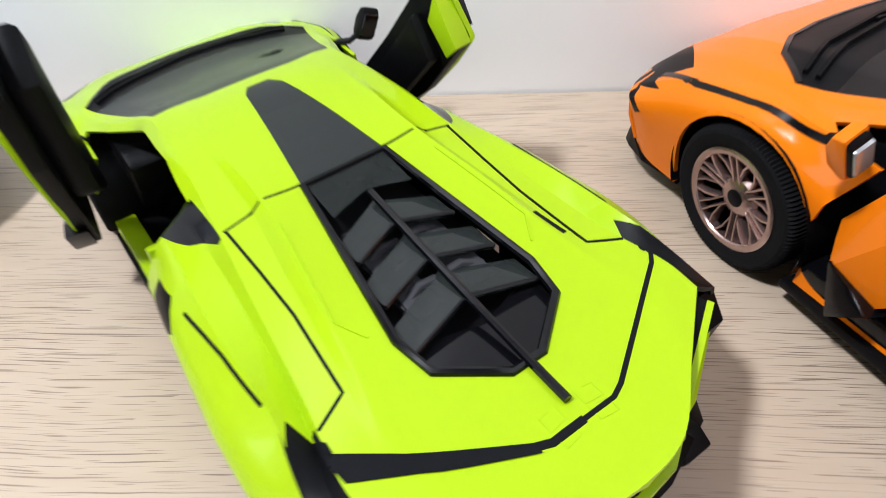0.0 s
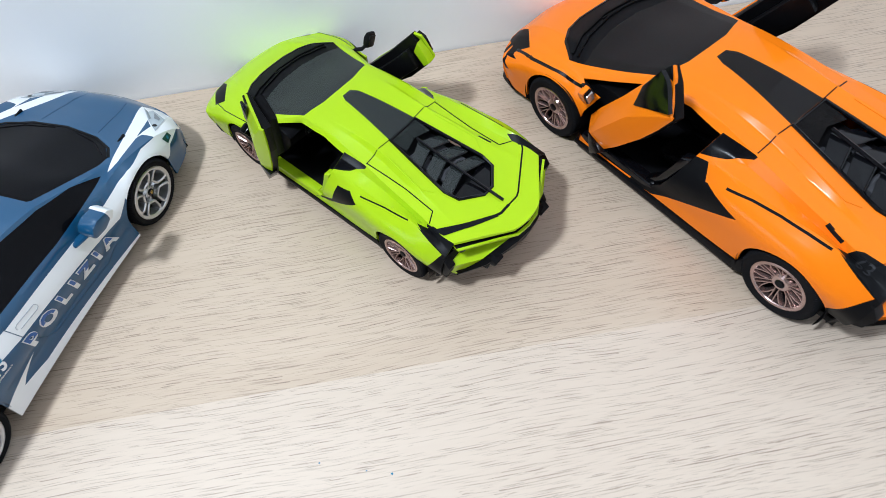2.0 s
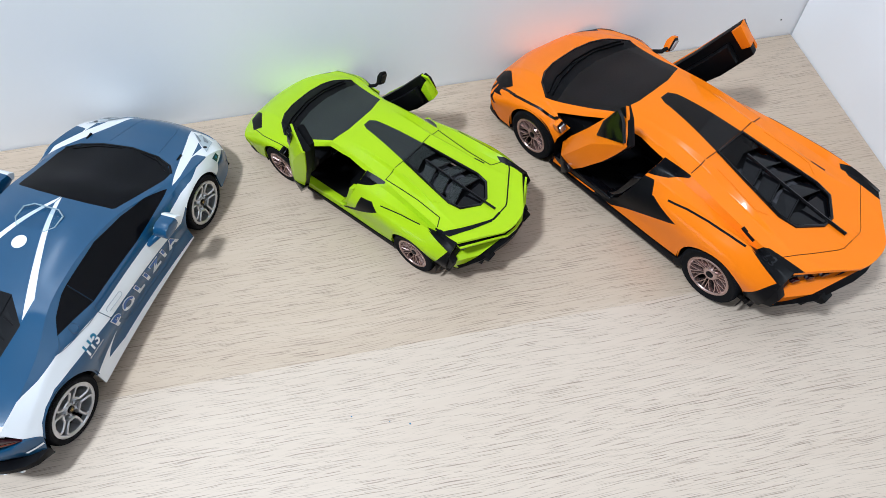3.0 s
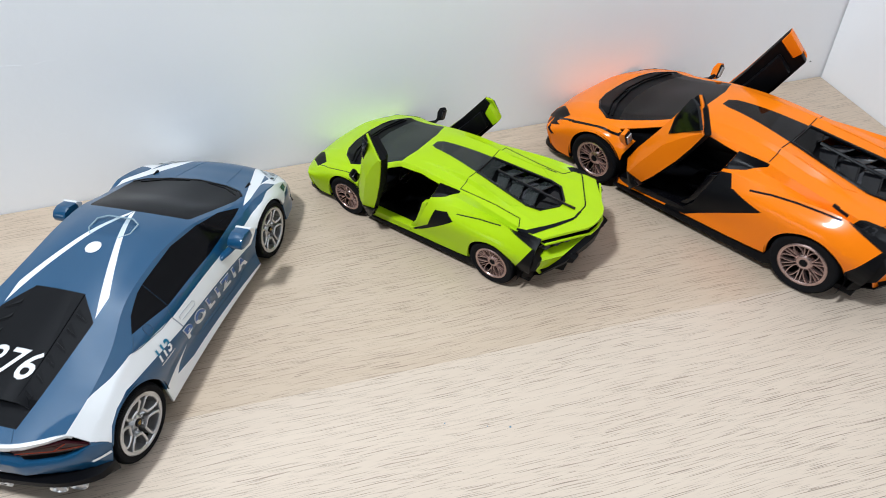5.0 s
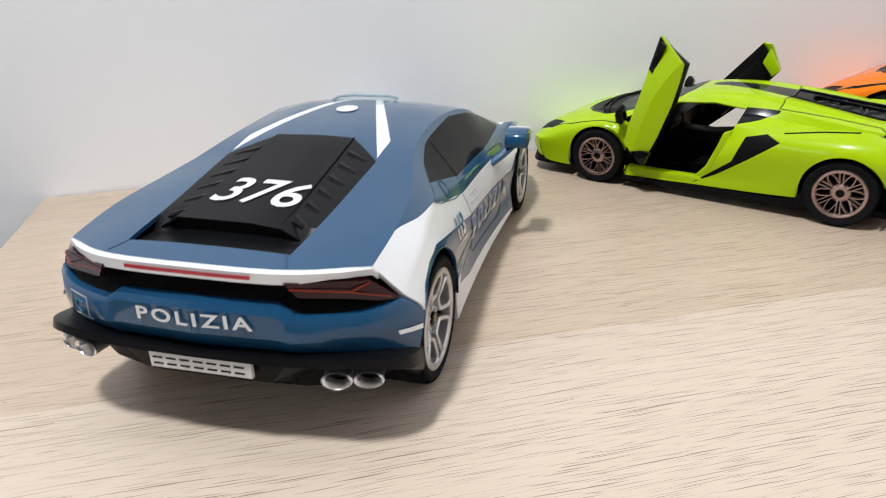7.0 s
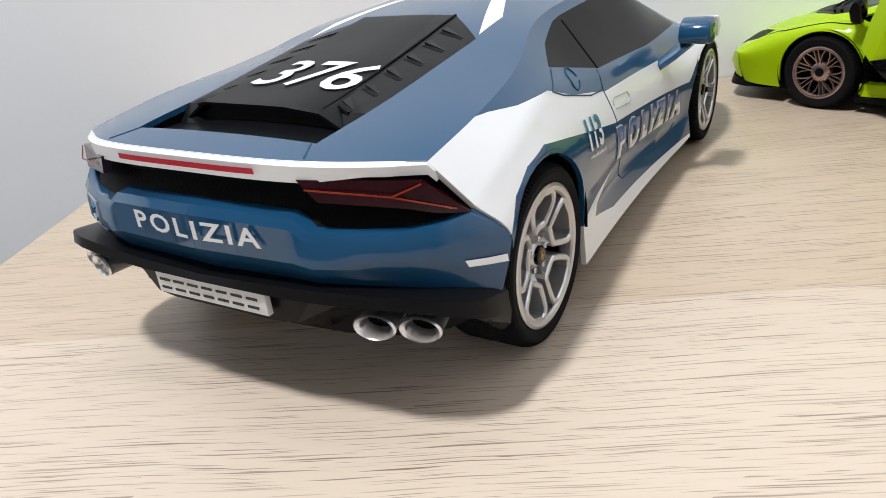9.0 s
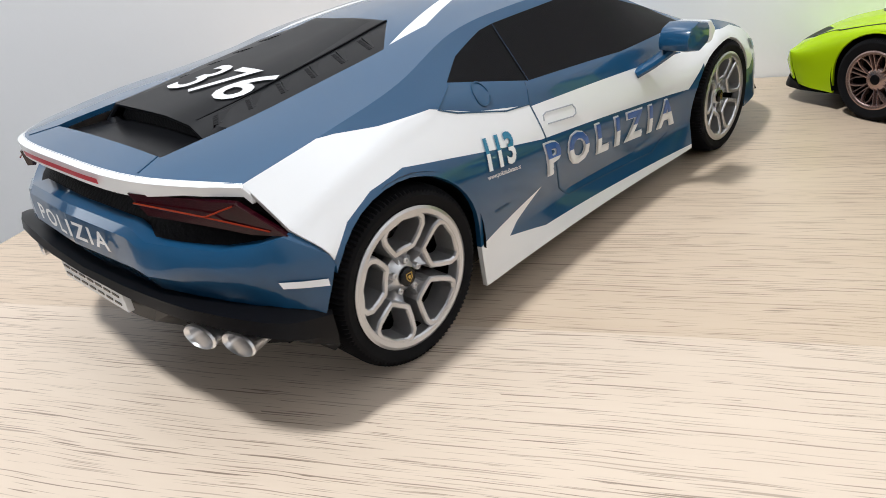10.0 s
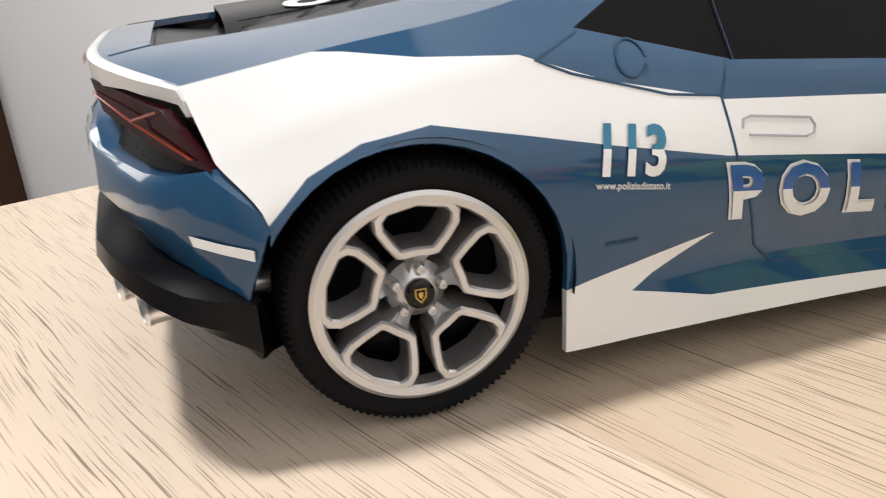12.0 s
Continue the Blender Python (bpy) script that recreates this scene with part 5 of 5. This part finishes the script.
        part("housing_wall", block((.98, s * .62 - .01, .15), (1.72, s * .62 + .01, .56)), BLACK, car, "", k)
        part("housing_wall", block((-1.76, s * .62 - .01, .15), (-.94, s * .62 + .01, .80)), BLACK, car, "", k)
        for x, r, z in ((1.35, .378, .335), (-1.35, .403, .35)):
            well = lathe([(r, -.28), (r + .014, 0.0), (r + .014, .10)], 40)
            bmesh.ops.bisect_plane(well, geom=[*well.verts, *well.edges, *well.faces], plane_co=(0, 0, -.15), plane_no=(0, 0, -1), clear_outer=True)
            well.transform(pose(x, s * .87, z, 0, 0, 0 if s > 0 else 180))
            part("wheel_housing", well, BLACK, car, "", k)
    part("cabin_tub", join(block((-.55, -.80, .12), (1.10, .80, .20), .01), block((-.62, -.72, .2), (-.50, .72, .90), .02)), BLACK, car, "black cabin floor and bulkhead", k)
    part("tunnel", block((-.5, -.12, .2), (1.0, .12, .46), .04), BLACK, car, "", k)
    part("console", prism([(-.52, .40), (-.52, .70), (-.10, .66), (.30, .60), (.80, .62), (.80, .40)], -.15, .15, "y", .04), BLACK, car, "", k)
    part("dashboard", prism([(.72, .55), (.66, .74), (.80, .80), (1.35, .72), (1.35, .25), (.95, .25)], -.74, .74, "y", .04), BLACK, car, "black dashboard", k)
    ring = rod([(.60 + .02 * math.cos(a), .36 + .15 * math.cos(a), .70 + .15 * math.sin(a)) for a in [2 * math.pi * i / 24 for i in range(24)]], .016, 8, True, up=(1, 0, 0))
    wheel = part("steering_wheel", ring, BLACK, car, "", k)
    part("steering_hub", rod([(.60, .36, .70), (.80, .36, .66)], .04, 10), BLACK, wheel, "", k)
    part("steering_spoke", rod([(.60, .22, .70), (.61, .36, .69), (.60, .50, .70)], .018, 6), GREY, wheel, "", k)
    if paint_mat is ORANGE:
        part("side_number", stick(letters("63", .13, .085, .01), tree, lambda u, v: (-1.665 - u, .79 - v + .042), "z", 1, .006), FAINT, car, "faint grey number 63 on the rear corner", k)
    for line in ([(1.34, .69), (1.47, .40), (1.535, .05), (1.53, -.10)], [(1.56, .12), (1.52, -.28), (1.38, -.62)], [(1.40, .69), (1.53, .44), (1.60, .05), (1.58, -.30), (1.44, -.64)]):
        part("wiper", ribbon(tree, line, "z", .026, 1, .020), WIPER, car, "black wiper blade lying along the cowl", k)
    part("wiper_cowl", ribbon(tree, [(1.37, -.75), (1.60, -.59), (1.73, -.41), (1.785, -.2), (1.785, .2), (1.73, .41), (1.60, .59), (1.37, .75)], "z", .03, 1, .006), GLOSS_BLACK, car, "", k)

    # doors, each swung up about the front of its bay: along the leaf, across it, and outwards
    for side, (foot, along, over, length) in zip((1, -1), leaves):
        u = Vector(along).normalized()
        h = Vector(over)
        h = (h - u * h.dot(u)).normalized()
        n = u.cross(h)
        if n.y * side < 0:
            n = -n
        o = Vector(foot) + u * .063 + h * .164

        def leaf_mesh(rows, length=length, o=o, u=u, h=h, n=n):
            """Rows of (along, across, outwards) from the upper edge to the lower one."""
            lb = bmesh.new()
            vs = [[lb.verts.new(o + u * (a * length) + h * b + n * c) for a, b, c in r] for r in rows]
            for p, q in zip(vs, vs[1:]):
                for j in range(len(p) - 1):
                    lb.faces.new((p[j], p[j + 1], q[j + 1], q[j]))
            bmesh.ops.recalc_face_normals(lb, faces=lb.faces)
            return lb

        def solid(poly, lo, hi, bevel=.01, length=length, o=o, u=u, h=h, n=n):
            sb = prism(poly, lo, hi, "z", bevel)
            sb.transform(Matrix.Translation(o) @ Matrix((u * length, h, n)).transposed().to_4x4())
            bmesh.ops.recalc_face_normals(sb, faces=sb.faces)
            return sb

        short = paint_mat is ORANGE and side > 0
        tip = 1.46 if short else 1.42 if paint_mat is LIME and side < 0 else 1.505
        skin = leaf_mesh([[(.06, .164, 0), (.32, .175, .02), (.75, .165, .03), (1.15, .18, .02), (tip, .20, -.03)],
                          [(.05, .10, .03), (.33, .11, .045), (.76, .075, .055), (1.14, .13, .045), (1.475 - (.015 if short else 0), .12 - (.02 if short else 0), -.01)],
                          [(.0, .0, .05), (.33, -.005, .075), (.80, -.02, .085), (1.12, -.10, .075), (1.345, -.175, .045)],
                          [(-.03, -.09, .035), (.35, -.12, .05), (.78, -.14, .055), (1.10, -.165, .05), (1.335, -.192, .035)],
                          [(-.06, -.164, .0), (.36, -.215, .01), (.80, -.235, .015), (1.10, -.225, .02), (1.325, -.20, .02)]])
        deep = paint_mat is LIME and side > 0
        leaf = part("door", skin, paint_mat, car, "door leaf swung up and open", k, 20, .03)
        corner = [(1.06, .10), (1.10, .168), (1.46, .172), (1.45, .07)] if deep else [(.93, .045), (1.14, .15), (1.53, .17), (1.505, .08), (1.385, -.155)]
        if short:
            corner = [(.93, .045), (1.14, .15), (1.44, .182), (1.468, .09), (1.455, .03), (1.375, -.155)]
        elif side < 0:
            corner = [(.93, .045), (1.14, .15), (tip - .05, .165), (1.41, .07), (1.34, -.12)]
        part("door_window", solid(corner, .02 if deep else .035, .05 if deep else .075, .006), GLOSS_BLACK, leaf, "dark door window", k)
        part("door_foot", solid([(.02, .02), (-.075, -.18), (.14, -.22), (.10, -.10)], -.06, .065, .012), GLOSS_BLACK, leaf, "black lower door corner", k)
        part("door_lining", solid([(.05, .17), (.75, .172), (tip - .01, .205), (1.44 if short else (tip + 1.33) / 2, .05), (1.33, -.205), (.80, -.242), (-.065, -.17)], -.09, -.002, .012), BLACK, leaf, "black moulded inner lining", k)
        pad = [(.10, .06), (.95, .11), (1.40, .17), (1.22, -.10), (.40, -.17)] if deep else [(.30, .08), (.95, .08), (1.25, .10), (1.16, -.17), (.40, -.19)]
        part("lining_pad", solid(pad, -.235 if deep else -.19, -.085, .05), BLACK, leaf, "", k)
        end = [(1.29, -.06), (1.36, .19), (1.50, .20), (1.40, -.085)] if paint_mat is ORANGE else [(1.25, .02), (1.43, .09), (1.345, -.20), (1.22, -.195)]
        if side < 0:
            part("door_end", solid(end, -.115, -.0, .008), paint_mat, leaf, "", k)

    # rear end: a thin lip, a dark slot, a lower lip that dips in the middle, and the panels below the lamps
    part("tail_edge", grid_skin([[(-2.42, 0, .958), (-2.38, .22, .958), (-1.985, .756, .956)], [(-2.425, 0, .93), (-2.385, .22, .93), (-1.99, .76, .932)],
                                 [(-2.36, 0, .922), (-2.32, .21, .922), (-1.94, .74, .928)]], 1), paint_mat, car, "", k, thick=.01)
    part("tail_slot", grid_skin([[(-2.38, 0, .922), (-2.34, .21, .922), (-1.96, .74, .93)], [(-2.26, 0, .86), (-2.23, .18, .86), (-1.93, .73, .90)],
                                 [(-2.25, 0, .80), (-2.22, .18, .80), (-1.92, .73, .86)]], 1), BLACK, car, "", k, thick=.01)
    if paint_mat is LIME:
        part("slot_floor", grid_skin([[(-2.22, 0, .83), (-2.19, .17, .835), (-1.93, .74, .915)], [(-2.405, 0, .826), (-2.385, .172, .828), (-2.04, .768, .906)]], 1), BLACK, car, "", k, thick=.006)
        part("lower_lip", grid_skin([[(-2.40, 0, .834), (-2.38, .172, .836), (-2.035, .768, .914)], [(-2.43, 0, .83), (-2.41, .175, .832), (-2.06, .779, .912)],
                                     [(-2.43, 0, .808), (-2.41, .175, .808), (-2.06, .779, .892)], [(-2.24, 0, .79), (-2.21, .17, .79), (-1.95, .75, .885)]], 1), paint_mat, car, "", k, thick=.008)
    part("lower_diffuser", grid_skin([[(-2.31, 0, .79), (-2.29, .18, .78), (-2.15, .55, .60), (-1.97, .80, .48)], [(-2.43, 0, .71), (-2.41, .18, .70), (-2.27, .56, .55), (-2.03, .76, .36)],
                                      [(-2.39, 0, .54), (-2.37, .18, .54), (-2.23, .52, .44), (-2.0, .75, .29)], [(-1.90, 0, .18), (-1.90, .20, .18), (-1.88, .50, .18), (-1.80, .76, .20)]], 1), BLACK, car, "black lower diffuser", k, thick=.012)
    part("rear_recess", grid_skin([[(-2.22, 0, .86), (-2.16, .30, .87), (-1.96, .70, .90), (-1.90, .90, .82)], [(-2.08, 0, .78), (-2.05, .42, .78), (-1.92, .72, .76), (-1.86, .92, .70)],
                                   [(-2.08, 0, .45), (-2.05, .42, .45), (-1.94, .74, .44), (-1.84, .92, .42)], [(-1.9, 0, .20), (-1.9, .42, .2), (-1.88, .74, .2), (-1.80, .9, .25)]]), MESH_BLACK, car, "black rear fascia", k, thick=.012)
    for s in (-1, 1):
        def slanted(bm):
            for v in bm.verts:
                v.co.x += .55 * (abs(v.co.y) - .45)
            return bm
        lamp = part("tail_lamp", slanted(prism([(s * .22, .79), (s * .70, .86), (s * .84, .75), (s * .62, .71), (s * .30, .73)], -2.13, -2.0, "x", .012)), GLOSS_BLACK, car, "black hexagonal tail lamp cluster", k)
        for y in (.40, .54, .68):
            part("lens", slanted(prism(disc_poly(s * y, .775, .042, 6), -2.165, -2.12, "x", .004)), RED_LENS if paint_mat is ORANGE else GREY, lamp, "", k)
        part("rear_corner", prism([(-1.75, .42), (-1.74, .74), (-1.97, .80), (-2.01, .62), (-1.94, .42)], s * .66, s * .85, "y", .012), BLACK, car, "", k)
        part("rear_blade", prism([(-1.74, .55), (-1.96, .82), (-2.05, .69), (-2.01, .52), (-1.86, .42), (-1.76, .42)], s * .82, s * .925, "y", .012), BLACK, car, "black rear corner blade", k)
        for panel, rows in (("rear_panel_upper", [[(-2.24, .12, .785), (-2.06, .50, .715), (-1.94, .80, .70)], [(-2.372, .12, .80), (-2.216, .562, .625), (-2.023, .884, .665)],
                                                  [(-2.355, .12, .775), (-2.205, .555, .60), (-2.015, .878, .64)]]),
                            ("rear_panel_lower", [[(-2.205, .555, .61), (-2.015, .878, .65)], [(-2.15, .59, .46), (-1.955, .868, .50)], [(-2.085, .614, .325), (-1.985, .76, .315)]])):
            skin = bmesh.new()
            grid = [[skin.verts.new((x, s * y, z)) for x, y, z in row] for row in rows]
            for p, q in zip(grid, grid[1:]):
                for j in range(len(p) - 1):
                    skin.faces.new((p[j], p[j + 1], q[j + 1], q[j]))
            bmesh.ops.recalc_face_normals(skin, faces=skin.faces)
            part(panel, skin, paint_mat, car, "folded rear panel in the body colour", k, thick=.014)
        part("diffuser_block", prism([(-2.20, .44), (-2.34, .50), (-2.36, .56), (-2.28, .62), (-2.18, .60)], s * .43 - .07, s * .43 + .07, "y", .014), BLACK, car, "", k)
    for y in (-.45, -.15, .15, .45):
        part("diffuser_fin", prism([(-1.75, .14), (-2.20, .25), (-2.24, .40), (-1.9, .42)], y - .012, y + .012, "y", .004), BLACK, car, "", k)
    # front end
    part("nose", grid_skin([[(2.45, 0, .36), (2.42, .30, .36), (2.36, .62, .38), (2.22, .86, .44), (2.12, .97, .46)], [(2.47, 0, .31), (2.44, .30, .31), (2.36, .64, .32), (2.22, .88, .36), (2.11, .97, .36)],
                            [(2.42, 0, .22), (2.38, .32, .22), (2.30, .64, .22), (2.18, .86, .22), (2.08, .94, .22)]]), paint_mat, car, "", k, thick=.012, m=pose(nose, 0, 0))
    part("front_splitter", grid_skin([[(2.44, 0, .22), (2.40, .32, .22), (2.31, .64, .22), (2.19, .87, .21), (2.05, .94, .19)], [(2.47, 0, .14), (2.43, .32, .14), (2.33, .66, .14), (2.20, .89, .13), (2.0, .94, .13)],
                                      [(1.8, 0, .12), (1.8, .32, .12), (1.8, .64, .12), (1.78, .86, .12), (1.75, .92, .14)]]), BLACK, car, "", k, thick=.012, m=pose(nose, 0, 0))
    part("floor_pan", block((-1.85, -.78, .10), (1.95, .78, .18), .01), BLACK, car, "", k)
    for x, r, w in ((1.35, .335, .13), (-1.35, .358, .165)):
        for s in (-1, 1):
            add_wheel(car, k, x, s * (.985 - w + (.0 if x > 0 else .015)), r, r, .70, w, "lattice", 13 if x > 0 else 4, BRONZE, s)
    return car


ORANGE_LEAF = ((.73, .98, .24), (-.537, .074, .840), (.781, -.332, .529), 1.0)
wedge_car("orange_sports_car", pose(5.114 * K, .379 * K, 0, 0, 0, 119.7), K, ORANGE, "large orange model sports car with both doors swung up",
          (ORANGE_LEAF, ((.73, -.98, .24), (-.537, -.074, .860), (.781, .332, .50), 1.0)), SMOKE, .008, [[(.04, .20), (-.80, .74), (-.42, .80), (-.22, .74)], [(.30, .16), (.20, .91), (-.31, .91), (-.44, .74), (-.5, .55), (.04, .19)]], -.03)
wedge_car("green_sports_car", pose(1.78 * K, .98 * K, 0, 0, 0, 130.4), K18, LIME, "smaller lime green model sports car with both doors swung up",
          (((.697, 1.121, .385), (-.292, .048, .955), (.955, -.19, .30), .89), ((.76, -.96, .26), (-.69, -.063, .72), (.72, .08, .69), .95)), SMOKE_LIGHT, .042,
          [[(.18, .185), (-.245, .523), (-.42, .575), (-.10, .342)], [(-.245, .523), (-.345, .80), (-.56, .86), (-.71, .80), (-.42, .575)]], .05)
